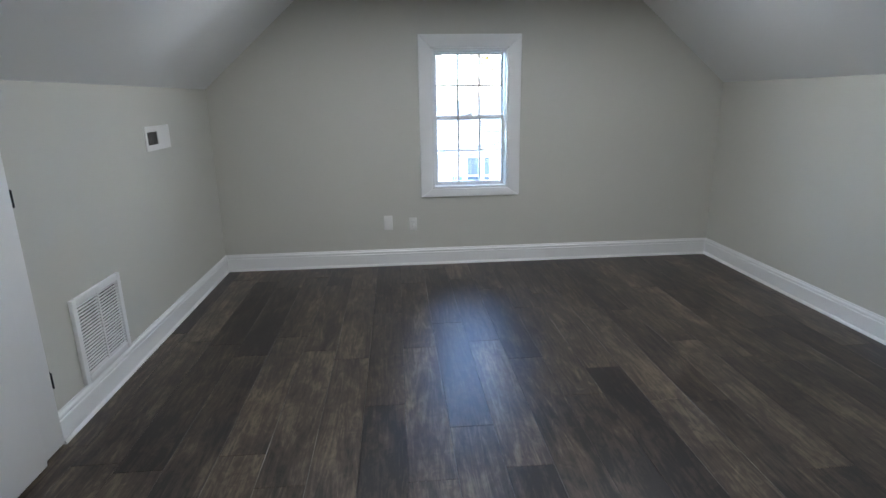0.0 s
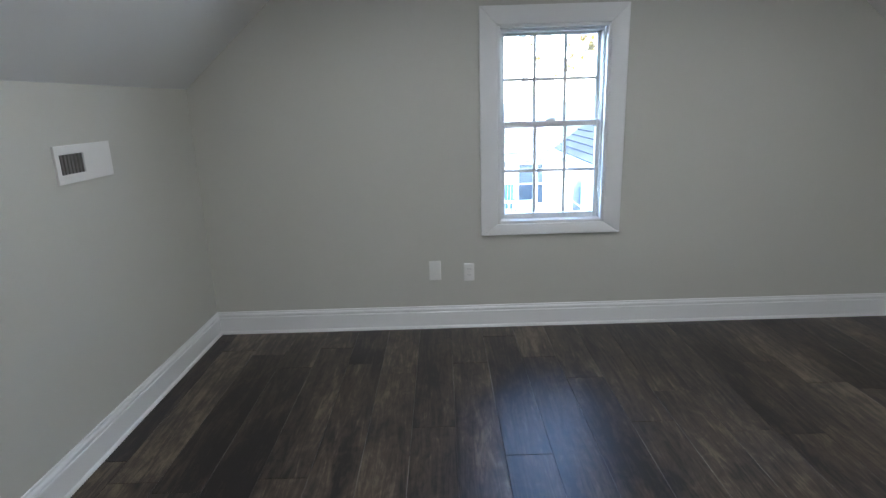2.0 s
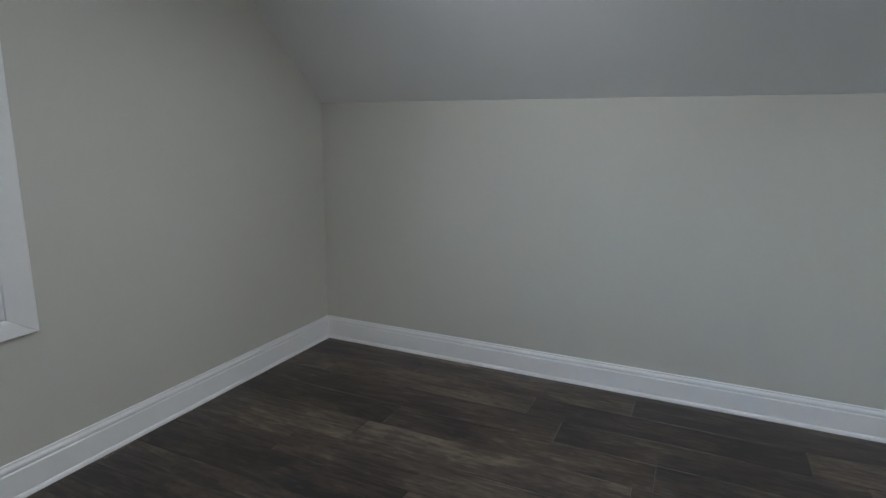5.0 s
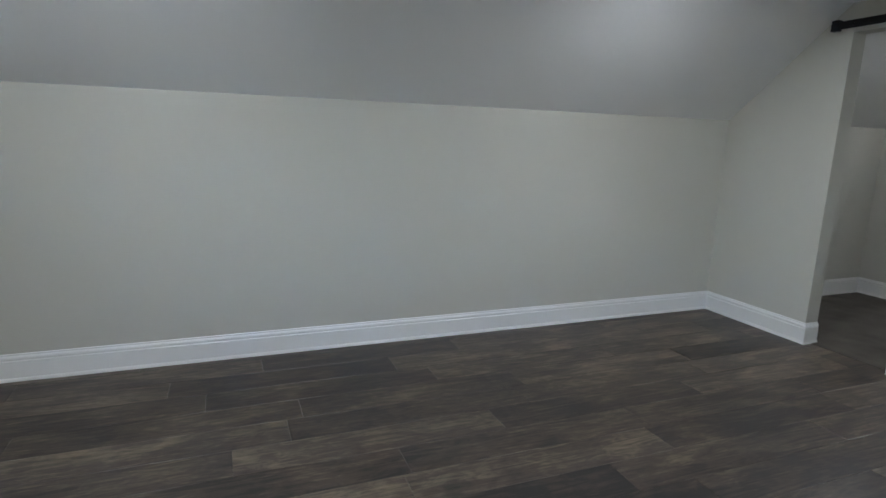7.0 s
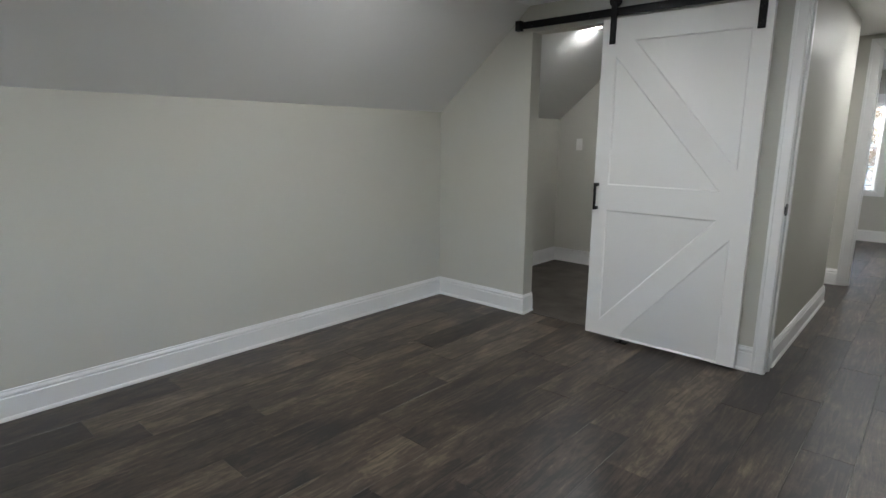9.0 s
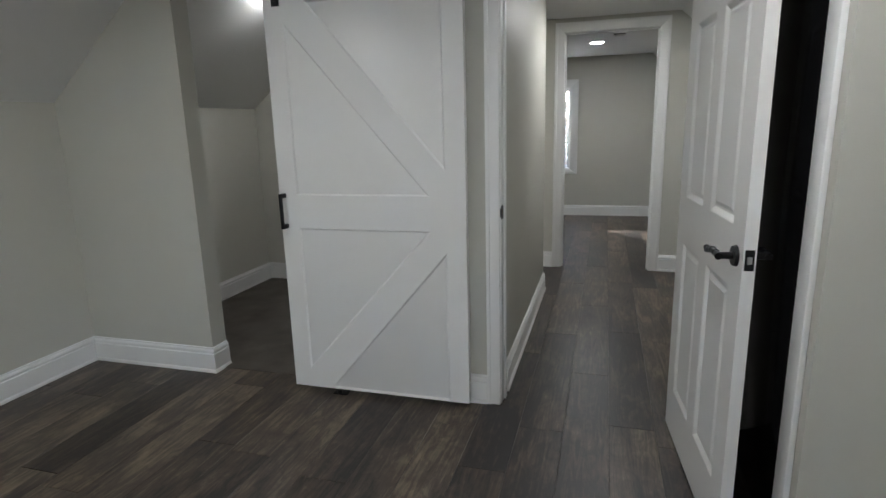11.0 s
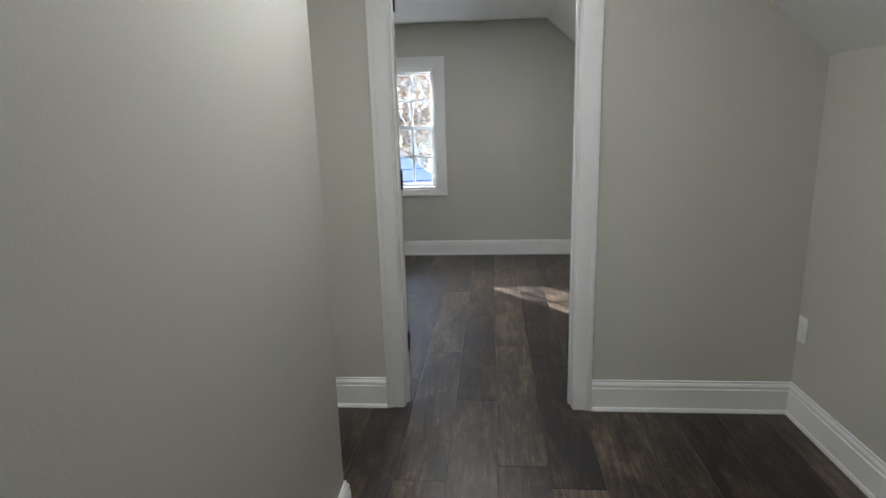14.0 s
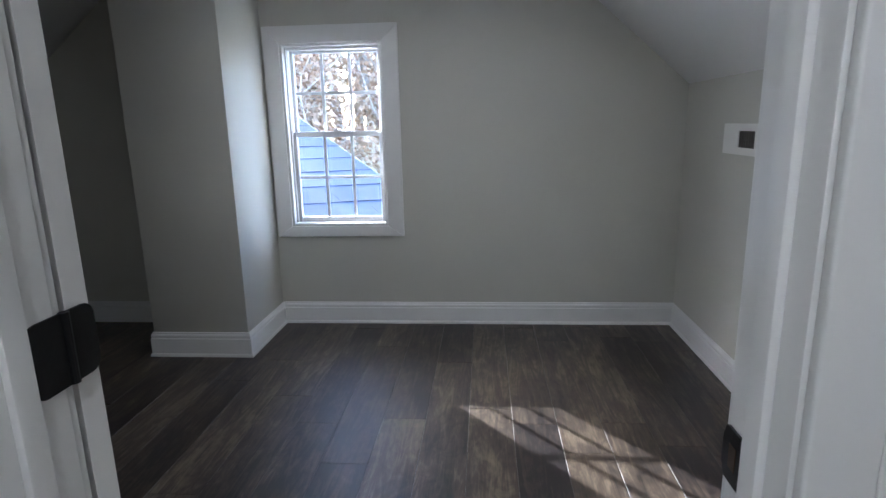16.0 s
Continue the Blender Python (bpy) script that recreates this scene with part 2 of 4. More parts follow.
structure(boxes("wall_west", [(XW - 0.12, YS - 0.16, -0.02, XW, YN + 0.16, KNEE + 0.02)], WALL), "greige painted low knee wall under the sloped ceiling", "wall")
structure(boxes("wall_east", [(XE, YS - 0.16, -0.02, XE + 0.12, YN + 0.16, KNEE + 0.02)], WALL), "greige painted low knee wall under the sloped ceiling", "wall")
structure(boxes("wall_hall_side", [(HX, HY, -0.02, HXB, Y1B, TOP + 0.02)], WALL, bevel=0.006), "greige painted hall wall ending in an outside corner", "wall")
gable_wall("wall_closet_back", HY, HY + 0.10, HXB, XE, [], "greige painted closet back wall")
structure(boxes("wall_chimney", [(0.67, YS, -0.02, 1.26, -5.985, TOP + 0.02)], WALL, bevel=0.006), "greige painted boxed-out chimney chase beside the window", "wall")

bm = bmesh.new()
box(bm, BW, YS - 0.16, TOP, BE, YN + 0.16, TOP + 0.12)
for xa, xb in ((XW, BW), (XE, BE)):
    out = xa + (-0.13 if xa < 0 else 0.13)
    low = KNEE - 0.13 * (TOP - KNEE) / abs(xb - xa)
    prism(bm, ((out, YS - 0.16, low), (xb, YS - 0.16, TOP), (xb, YS - 0.16, TOP + 0.12), (out, YS - 0.16, low + 0.12)), (0, YN - YS + 0.32, 0))
structure(part("ceiling", bm, CEIL), "off-white flat ceiling with sloped sides", "ceiling")

floor = structure(boxes("floor", [(XW - 0.12, YS - 0.16, -0.12, XE + 0.12, YN + 0.16, -0.010)], SUBFLOOR), "dark grey-brown wood plank floor", "floor")
structure(boxes("floor_closet", [(HXB, HY + 0.10, -0.009, XE, Y1 - 0.06, 0.006)], CARPET), "dark grey carpet on the closet floor", "carpet")


# unlit closet behind the open door; a black panel stands in for its darkness
bm = bmesh.new()
box(bm, -1.24, 0.24, -0.02, -1.14, 0.36, TOP + 0.02)
box(bm, -1.24, Y1, 2.07, -1.14, 0.24, TOP + 0.02)
structure(part("wall_dark_closet_side", bm, WALL), "greige wall with an unlit closet opening", "wall")
gable_wall("wall_dark_closet_front", 0.24, 0.36, XW, -1.24, [], "greige painted closet wall")
dark_panel = thing("closet_door", "glossy black panel standing in for the dark closet", "door")
boxes("leaf", [(-1.200, Y1 + 0.005, 0.012, -1.160, 0.235, 2.06)], material("gloss_black", (0.010, 0.010, 0.011), 0.10, vary=0.1), dark_panel, bevel=0.003)
structure(boxes("trim_closet", [(-1.1395, 0.225, 0.001, -1.122, 0.315, 2.15)], TRIM, bevel=0.004), "white painted closet casing", "trim")
# ---- baseboards ----
PROFILE = ((0, 0), (0.024, 0), (0.0235, 0.008), (0.020, 0.016), (0.0155, 0.019), (0.0155, 0.110), (0.0105, 0.114), (0.0105, 0.118), (0.014, 0.122), (0.0135, 0.130), (0.009, 0.137), (0.006, 0.140), (0.006, 0.148), (0, 0.150))


def baseboard(x0, y0, x1, y1, nx, ny, m0=0, m1=0):
    """Runs from one point to the other along a wall whose face looks along (nx, ny); m0, m1: 1 mitres into an inside corner, -1 round an outside one."""
    d = Vector((x1 - x0, y1 - y0, 0)).normalized()
    bm = bmesh.new()
    rings = []
    for p, m, s in ((Vector((x0, y0, 0)), m0, 1), (Vector((x1, y1, 0)), m1, -1)):
        rings.append([bm.verts.new(p + Vector((nx, ny, 0)) * (u + 0.0005) + d * s * m * u + Vector((0, 0, w + 0.001))) for u, w in PROFILE])
    k = len(PROFILE)
    for i in range(k):
        bm.faces.new((rings[0][i], rings[0][(i + 1) % k], rings[1][(i + 1) % k], rings[1][i]))
    bm.faces.new(rings[0][::-1])
    bm.faces.new(rings[1])
    return structure(part("baseboard", bm, TRIM), "white painted moulded baseboard along the wall", "baseboard")


baseboard(XW, YN, XE, YN, 0, -1, 1, 1)
baseboard(XE, Y1, XE, YN, -1, 0, 1, 1)
baseboard(XW, 2.44, XW, YN, 1, 0, 0, 1)
baseboard(CL[1], Y1, XE, Y1, 0, 1, -1, 1)
baseboard(CL[1], Y1B, CL[1], Y1, -1, 0, 0, -1)
baseboard(D1[1] + 0.072, Y1, CL[0], Y1, 0, 1, 0, -1)
baseboard(HX, HY, HX, Y1B - 0.02, -1, 0, -1, 0)
baseboard(HX, HY, XE, HY, 0, -1, -1, 1)
baseboard(D2[1] + 0.09, Y2, XE, Y2, 0, 1, 0, 1)
baseboard(XW, Y2, D2[0] - 0.09, Y2, 0, 1, 1, 0)
baseboard(XW, Y2, XW, Y1B, 1, 0, 1, 1)
baseboard(XW, Y1B, D1[0] - 0.072, Y1B, 0, -1, 1, 0)
baseboard(XW, YS, 0.67, YS, 0, 1, 1, 1)
baseboard(0.67, YS, 0.67, -5.985, -1, 0, 1, -1)
baseboard(0.67, -5.985, 1.26, -5.985, 0, 1, -1, -1)
baseboard(1.26, YS, 1.26, -5.985, 1, 0, 1, -1)
baseboard(1.26, YS, XE, YS, 0, 1, 1, 1)
baseboard(XW, YS, XW, Y2B, 1, 0, 1, 1)
baseboard(XE, YS, XE, Y2B, -1, 0, 1, 1)
baseboard(HXB, HY + 0.10, XE, HY + 0.10, 0, 1, 1, 1)
baseboard(XE, HY + 0.10, XE, Y1B, -1, 0, 1, 1)
baseboard(HXB, HY + 0.10, HXB, Y1B, 1, 0, 1, 1)


# ---- windows ----
def window(name, hole, y, s, label):
    """A double-hung window with grilles in the wall face y; s: +1 where outside lies along +y."""
    x0, x1, z0, z1 = hole
    w = structure(new(name), label, "window")

    def bx(nm, a, b, lo, hi, ya, yb, mat=VINYL, parent=w, bev=0.0025):
        return boxes(nm, [(a, min(y + s * ya, y + s * yb), lo, b, max(y + s * ya, y + s * yb), hi)], mat, parent, bevel=bev)

    c = 0.108
    # mitred casing boards, thicker at the outer edge
    for nm, ring in (("casing", ((x0 - c, z0 - 0.075), (x0 - c, z1 + c), (x0 - 0.004, z1 + 0.004), (x0 - 0.004, z0 - 0.004))),
                     ("casing", ((x1 + c, z0 - 0.075), (x1 + c, z1 + c), (x1 + 0.004, z1 + 0.004), (x1 + 0.004, z0 - 0.004))),
                     ("casing", ((x0 - c, z1 + c), (x1 + c, z1 + c), (x1 + 0.004, z1 + 0.004), (x0 - 0.004, z1 + 0.004))),
                     ("window_sill", ((x0 - c, z0 - 0.075), (x1 + c, z0 - 0.075), (x1 + 0.004, z0 - 0.004), (x0 - 0.004, z0 - 0.004)))):
        bm = bmesh.new()
        prism(bm, [(a, y - s * 0.0005, b) for a, b in ring], (0, -s * 0.019, 0))
        soften(bm, 0.005, 3)
        part(nm, bm, TRIM, w, smooth=True)
    # jamb lining
    bx("jamb", x0 - 0.004, x0 + 0.014, z0, z1, -0.012, 0.15, TRIM)
    bx("jamb", x1 - 0.014, x1 + 0.004, z0, z1, -0.012, 0.15, TRIM)
    bx("jamb", x0 + 0.014, x1 - 0.014, z1 - 0.014, z1 + 0.004, -0.012, 0.15, TRIM)
    bx("stool", x0 + 0.014, x1 - 0.014, z0 - 0.004, z0 + 0.016, -0.012, 0.17, TRIM)
    a, b, lo, hi = x0 + 0.014, x1 - 0.014, z0 + 0.016, z1 - 0.014
    mid = (lo + hi) / 2 + 0.018
    for nm, sa, sb, ya in (("lower_sash", lo, mid + 0.018, 0.050), ("upper_sash", mid - 0.018, hi, 0.088)):
        st = 0.033
        bm = bmesh.new()
        ys = sorted((y + s * ya, y + s * (ya + 0.034)))
        for q in ((a, sa, a + st, sb), (b - st, sa, b, sb), (a + st, sa, b - st, sa + 0.034), (a + st, sb - 0.034, b - st, sb)):
            box(bm, q[0], ys[0], q[1], q[2], ys[1], q[3])
        soften(bm, 0.003)
        sash = part(nm, bm, VINYL, w, smooth=True)
        ia, ib, ja, jb = a + st, b - st, sa + 0.034, sb - 0.034
        gy = ya + 0.017
        for i in (1, 2):
            cx = ia + (ib - ia) * i / 3
            bx("muntin", cx - 0.0095, cx + 0.0095, ja, jb, gy - 0.007, gy + 0.007, VINYL, sash, 0.0015)
        cz = (ja + jb) / 2
        for i in range(3):
            ca, cb = ia + (ib - ia) * i / 3 + (0.0095 if i else 0), ia + (ib - ia) * (i + 1) / 3 - (0.0095 if i < 2 else 0)
            bx("muntin", ca, cb, cz - 0.0095, cz + 0.0095, gy - 0.007, gy + 0.007, VINYL, sash, 0.0015)
            for k in range(2):
                za, zb = (ja, cz - 0.0095) if k == 0 else (cz + 0.0095, jb)
                p = bx("pane", ca, cb, za, zb, gy - 0.002, gy + 0.002, GLASS, sash, 0)
                p.visible_shadow = False
    # side tracks, head stop and the sash lock
    bx("track", a, a + 0.014, mid, hi, 0.040, 0.086)
    bx("track", b - 0.014, b, mid, hi, 0.040, 0.086)
    bx("head_stop", a, b, hi - 0.018, hi, 0.030, 0.086)
    bx("stop", a, a + 0.010, lo, hi, 0.026, 0.048)
    bx("stop", b - 0.010, b, lo, hi, 0.026, 0.048)
    bm = bmesh.new()
    cx = (a + b) / 2
    box(bm, cx - 0.028, min(y + s * 0.055, y + s * 0.08), mid + 0.018, cx + 0.028, max(y + s * 0.055, y + s * 0.08), mid + 0.026)
    rod(bm, (cx, y + s * 0.066, mid + 0.024), (cx, y + s * 0.066, mid + 0.036), 0.013, 0.010)
    box(bm, cx - 0.004, min(y + s * 0.058, y + s * 0.066), mid + 0.028, cx + 0.032, max(y + s * 0.058, y + s * 0.066), mid + 0.036)
    part("sash_lock", bm, VINYL, w, "small white sash lock")
    return w


window("window_1", W1, YN, 1, "white double-hung window with six-over-six grilles")
window("window_2", W3, YS, -1, "white double-hung window looking onto a shingle roof")


# ---- door frames and doors ----
def casing(d, x0, x1, yface, ny, h, cw):
    """Moulded flat casing round an opening on one wall face."""
    for ring in (((x0 - cw, 0.001), (x0 - cw, h + cw), (x0 - 0.004, h + 0.004), (x0 - 0.004, 0.001)),
                 ((x1 + cw, 0.001), (x1 + cw, h + cw), (x1 + 0.004, h + 0.004), (x1 + 0.004, 0.001)),
                 ((x0 - cw, h + cw), (x1 + cw, h + cw), (x1 + 0.004, h + 0.004), (x0 - 0.004, h + 0.004))):
        bm = bmesh.new()
        prism(bm, [(a, yface + ny * 0.0005, b) for a, b in ring], (0, ny * 0.016, 0))
        soften(bm, 0.004, 3)
        part("casing", bm, TRIM, d, smooth=True)
        bm = bmesh.new()
        k = [Vector((a, 0, b)) for a, b in ring]
        inner = [k[0], k[1], k[1].lerp(k[2], 0.28), k[0].lerp(k[3], 0.28)]
        prism(bm, [(p.x, yface + ny * 0.0165, p.z) for p in inner], (0, ny * 0.006, 0))
        soften(bm, 0.0025, 2)
        part("back_band", bm, TRIM, d, smooth=True)


def door_frame(name, x0, x1, ya, yb, label, stop_y, cw):
    d = structure(new(name), label, "door frame")
    e = 0.0195
    boxes("jamb", [(x0 - e, yb, 0.001, x0, ya, DOOR_H)], TRIM, d, bevel=0.002)
    boxes("jamb", [(x1, yb, 0.001, x1 + e, ya, DOOR_H)], TRIM, d, bevel=0.002)
    boxes("head_jamb", [(x0 - e, yb, DOOR_H, x1 + e, ya, DOOR_H + e)], TRIM, d, bevel=0.002)
    boxes("door_stop", [(x0, stop_y, 0.001, x0 + 0.011, stop_y + 0.034, DOOR_H)], TRIM, d, bevel=0.003)
    boxes("door_stop", [(x1 - 0.011, stop_y, 0.001, x1, stop_y + 0.034, DOOR_H)], TRIM, d, bevel=0.003)
    boxes("door_stop", [(x0 + 0.011, stop_y, DOOR_H - 0.011, x1 - 0.011, stop_y + 0.034, DOOR_H)], TRIM, d, bevel=0.003)
    casing(d, x0, x1, ya, 1, DOOR_H, cw)
    casing(d, x0, x1, yb, -1, DOOR_H, cw)
    return d


frame1 = door_frame("door_1", D1[0], D1[1], Y1, Y1B, "white painted door frame with moulded casing", Y1B + 0.03, 0.070)
frame2 = door_frame("door_2", D2[0], D2[1], Y2, Y2B, "white painted door frame with moulded casing", Y2B + 0.05, 0.088)


def strike(parent, x, s, y, z):
    """A black strike plate let into a jamb face that looks along s."""
    bm = bmesh.new()
    ring = [(sy * 0.015 + 0.008 * math.cos(radians(a)), sz * 0.024 + 0.008 * math.sin(radians(a))) for sy, sz, q in ((1, 1, 0), (-1, 1, 90), (-1, -1, 180), (1, -1, 270)) for a in (q, q + 30, q + 60, q + 90)]
    prism(bm, [(x + s * 0.0003, y + a, z + b) for a, b in ring], (s * 0.003, 0, 0))
    # lip that curls round the jamb's edge
    box(bm, min(x, x - s * 0.006), y + 0.0215 if y > -2 else y - 0.0265, z - 0.020, max(x + s * 0.0033, x - s * 0.006), y + 0.0265 if y > -2 else y - 0.0215, z + 0.020)
    p = part("strike_plate", bm, BLACK, parent, "black metal strike plate")
    boxes("strike_hole", [(min(x + s * 0.0035, x + s * 0.0042), y - 0.009, z - 0.014, max(x + s * 0.0035, x + s * 0.0042), y + 0.007, z + 0.014)], BRONZE, p)


strike(frame1, D1[1], -1, Y1 - 0.0205, 0.967)
strike(frame2, D2[0], 1, Y2B + 0.0205, 0.97)


def lever_set(leaf, x, z, yface, ny):
    """A black curved lever on a round rose; the lever points to the hinges."""
    bm = bmesh.new()
    rod(bm, (x, yface, z), (x, yface + ny * 0.010, z), 0.032, 0.029, 24)
    rod(bm, (x, yface + ny * 0.010, z), (x, yface + ny * 0.050, z), 0.011, 0.010, 14)
    pts = [(x + 0.012, 0), (x - 0.02, 0.004), (x - 0.05, 0.006), (x - 0.08, 0.001), (x - 0.105, -0.005), (x - 0.122, -0.001)]
    for (xa, za), (xb, zb) in zip(pts, pts[1:]):
        rod(bm, (xa, yface + ny * 0.050, z + za), (xb, yface + ny * 0.050, z + zb), 0.011, 0.0095, 12)
    part("lever_handle", bm, BLACK, leaf, "black curved lever handle", smooth=True)


def hinge(parent, x, y, z, kind_open):
    """A black butt hinge: knuckle and two leaves."""
    bm = bmesh.new()
    rod(bm, (x, y, z - 0.05), (x, y, z + 0.05), 0.0065, sides=12)
    rod(bm, (x, y, z + 0.05), (x, y, z + 0.058), 0.005, 0.002, 12)
    h = part("hinge", bm, BLACK, parent, "black metal butt hinge", smooth=True)
    for a, b in kind_open:
        boxes("hinge_leaf", [(x + a[0], y + a[1], z - 0.05, x + b[0], y + b[1], z + 0.05)], BLACK, h, bevel=0.0008)


def panel_ring(bm, x0, x1, z0, z1, t):
    """A raised field in its moulded frame, the same on both faces of a leaf t thick."""
    steps = ((0, 0), (0.006, -0.002), (0.020, -0.010), (0.028, -0.010), (0.042, -0.004))
    for sgn in (1, -1):
        rings = []
        for ins, dep in steps:
            yy = sgn * (t / 2 + dep)
            rings.append([bm.verts.new(p) for p in ((x0 + ins, yy, z0 + ins), (x1 - ins, yy, z0 + ins), (x1 - ins, yy, z1 - ins), (x0 + ins, yy, z1 - ins))])
        for r, q in zip(rings, rings[1:]):
            for i in range(4):
                bm.faces.new((r[i], r[(i + 1) % 4], q[(i + 1) % 4], q[i]))
        bm.faces.new(rings[-1])


def panel_door(label, w, h, m, lever=True):
    """A moulded six-panel leaf: hinges along x = 0, latch at x = w."""
    d = thing("panel_door", label, "door")
    t = 0.035
    st, mu = 0.11, 0.095
    cx = w / 2
    rails = ((0.0, 0.20), (0.860, 1.045), (1.70, 1.79), (h - 0.11, h))
    for a, b in ((0, st), (w - st, w)):
        boxes("stile", [(a, -t / 2, 0, b, t / 2, h)], DOORP, d)
    for a, b in rails:
        boxes("rail", [(st, -t / 2, a, w - st, t / 2, b)], DOORP, d)
    for (_, a), (b, _) in zip(rails, rails[1:]):
        boxes("mullion", [(cx - mu / 2, -t / 2, a, cx + mu / 2, t / 2, b)], DOORP, d)
        for xa, xb in ((st, cx - mu / 2), (cx + mu / 2, w - st)):
            bm = bmesh.new()
            panel_ring(bm, xa, xb, a, b, t)
            part("panel", bm, DOORP, d)
    if lever:
        lever_set(d, w - 0.06, 0.96, t / 2, 1)
        lever_set(d, w - 0.06, 0.96, -t / 2, -1)
        bm = bmesh.new()
        box(bm, w + 0.0003, -0.0125, 0.93, w + 0.002, 0.0125, 0.99)
        lp = part("latch_plate", bm, BLACK, d, "black latch plate on the door edge")
        bm = bmesh.new()
        prism(bm, ((w + 0.0021, -0.007, 0.95), (w + 0.010, -0.007, 0.95), (w + 0.0021, 0.007, 0.95)), (0, 0, 0.02))
        part("latch_bolt", bm, STEEL, lp, "steel latch bolt")
    d.matrix_world = m
    return d


room_door = panel_door("white six-panel door standing open, black lever handle", 0.83, 2.105, pose(-0.926, Y1 + 0.012, 0.018, 0, 0, 95.0))
for z in (0.22, 1.05, 1.85):
    hinge(room_door, -0.006, 0.022, z, (((0.004, -0.038, 0), (0.0055, -0.006, 0)),))
far_door = panel_door("white six-panel door folded back against the wall", 0.79, 2.105, pose(D2[1] + 0.006, Y2B - 0.046, 0.018, 0, 0, -8))


def plate_ring(reach):
    """Half of a hinge plate, from the pin outwards, with rounded outer corners."""
    ring = [(-0.006, -0.046)]
    for k in range(6):
        a = radians(-90 + 18 * k)
        ring.append((reach - 0.018 + 0.018 * math.cos(a), -0.028 + 0.018 * math.sin(a)))
    for k in range(6):
        a = radians(18 * k)
        ring.append((reach - 0.018 + 0.018 * math.cos(a), 0.028 + 0.018 * math.sin(a)))
    return ring + [(-0.006, 0.046)]


for z in (0.28, 1.08, 1.86):
    bm = bmesh.new()
    prism(bm, [(D2[1] - 0.0005, Y2B + q, z + w) for q, w in plate_ring(0.050)], (-0.003, 0, 0))
    hg = part("hinge", bm, BLACK, frame2, "black metal door hinge")
    bm = bmesh.new()
    rod(bm, (D2[1] - 0.003, Y2B - 0.012, z - 0.046), (D2[1] - 0.003, Y2B - 0.012, z + 0.046), 0.0065, sides=12)
    prism(bm, [(D2[1] - 0.0005, Y2B - 0.012 - q, z + w) for q, w in plate_ring(0.050)], (-0.003, 0, 0))
    part("hinge_leaf", bm, BLACK, hg)


# ---- barn door ----
def barn_door():
    d = thing("barn_door", "white sliding barn door with K-brace boards, hung on a black rail", "barn door")
    x0, x1, z0, z1, yb, yf = 0.0, 0.957, 0.028, 2.075, -0.560, -0.526
    boxes("panel", [(x0, yb, z0, x1, yf, z1)], DOORP, d, bevel=0.002)
    up = 0.007
    fr = 0.095
    ia, ib, za, zb = x0 + fr, x1 - fr, z0 + 0.004, 1.94

    def board(ring):
        bm = bmesh.new()
        prism(bm, [(a, yf + 0.0004, b) for a, b in ring], (0, up, 0))
        part("brace_board", bm, DOORP, d)

    board(((x0, z0), (ia, z0), (ia, z1), (x0, z1)))
    board(((ib, z0), (x1, z0), (x1, z1), (ib, z1)))
    board(((ia, zb), (ib, zb), (ib, z1), (ia, z1)))
    board(((ia, z0), (ib, z0), (ib, za), (ia, za)))
    kx = x0 + 0.172
    board(((ia, 0.785), (0.742, za), (ib, za), (ib, 0.125), (kx, 0.885), (ib, 0.885), (ib, 1.05), (kx, 1.05), (ib, 1.855), (ib, zb), (0.752, zb), (ia, 1.165)))
    # sloped edges inside each sunk field
    for field in (((ib, 1.05), (kx, 1.05), (ib, 1.855)), ((ia, 1.165), (ia, zb), (0.752, zb)), ((ib, 0.885), (kx, 0.885), (ib, 0.125)), ((ia, 0.785), (ia, za), (0.742, za))):
        pts = [Vector((a, 0, b)) for a, b in field]
        sides = [(pts[i] - pts[i - 1]).length for i in range(3)]
        area = (pts[1] - pts[0]).cross(pts[2] - pts[0]).length / 2
        inr = 2 * area / sum(sides)
        centre = (pts[0] * (pts[1] - pts[2]).length + pts[1] * (pts[2] - pts[0]).length + pts[2] * (pts[0] - pts[1]).length) / sum(sides)
        bm = bmesh.new()
        outer = [bm.verts.new((p.x, yf + up + 0.0003, p.z)) for p in pts]
        inner = [bm.verts.new((q.x, yf + 0.0006, q.z)) for q in (p.lerp(centre, 0.008 / inr) for p in pts)]
        for i in range(3):
            bm.faces.new((outer[i], outer[(i + 1) % 3], inner[(i + 1) % 3], inner[i]))
        part("edge_moulding", bm, DOORP, d)
    # pull handle with two posts
    hx, hz0, hz1 = x1 - 0.028, 0.885, 1.06
    bm = bmesh.new()
    for z in (hz0, hz1 - 0.022):
        box(bm, hx - 0.011, yf + up, z, hx + 0.011, yf + up + 0.040, z + 0.022)
    box(bm, hx - 0.008, yf + up + 0.032, hz0, hx + 0.008, yf + up + 0.046, hz1)
    soften(bm, 0.003)
    part("pull_handle", bm, BLACK, d, "black metal pull handle", smooth=True)
    for sx in (0.055, 0.89):
        bm = bmesh.new()
        box(bm, sx - 0.02, yf + up + 0.0005, 1.925, sx + 0.02, yf + up + 0.0065, 2.20)
        soften(bm, 0.0015)
        st = part("hanger_strap", bm, BLACK, d, "black steel hanger strap")
        for z in (1.955, 2.035):
            bm = bmesh.new()
            rod(bm, (sx, yf + up + 0.0065, z), (sx, yf + up + 0.013, z), 0.010, 0.008, 6)
            part("bolt", bm, BLACK, st)
        bm = bmesh.new()
        rod(bm, (sx, yf - 0.012, 2.182), (sx, yf + up, 2.182), 0.038, 0.038, 28)
        part("roller", bm, BLACK, st, "black roller wheel")
        bm = bmesh.new()
        rod(bm, (sx, yf + up + 0.0065, 2.182), (sx, yf + up + 0.014, 2.182), 0.012, 0.010, 12)
        part("bolt", bm, BLACK, st)
    return d


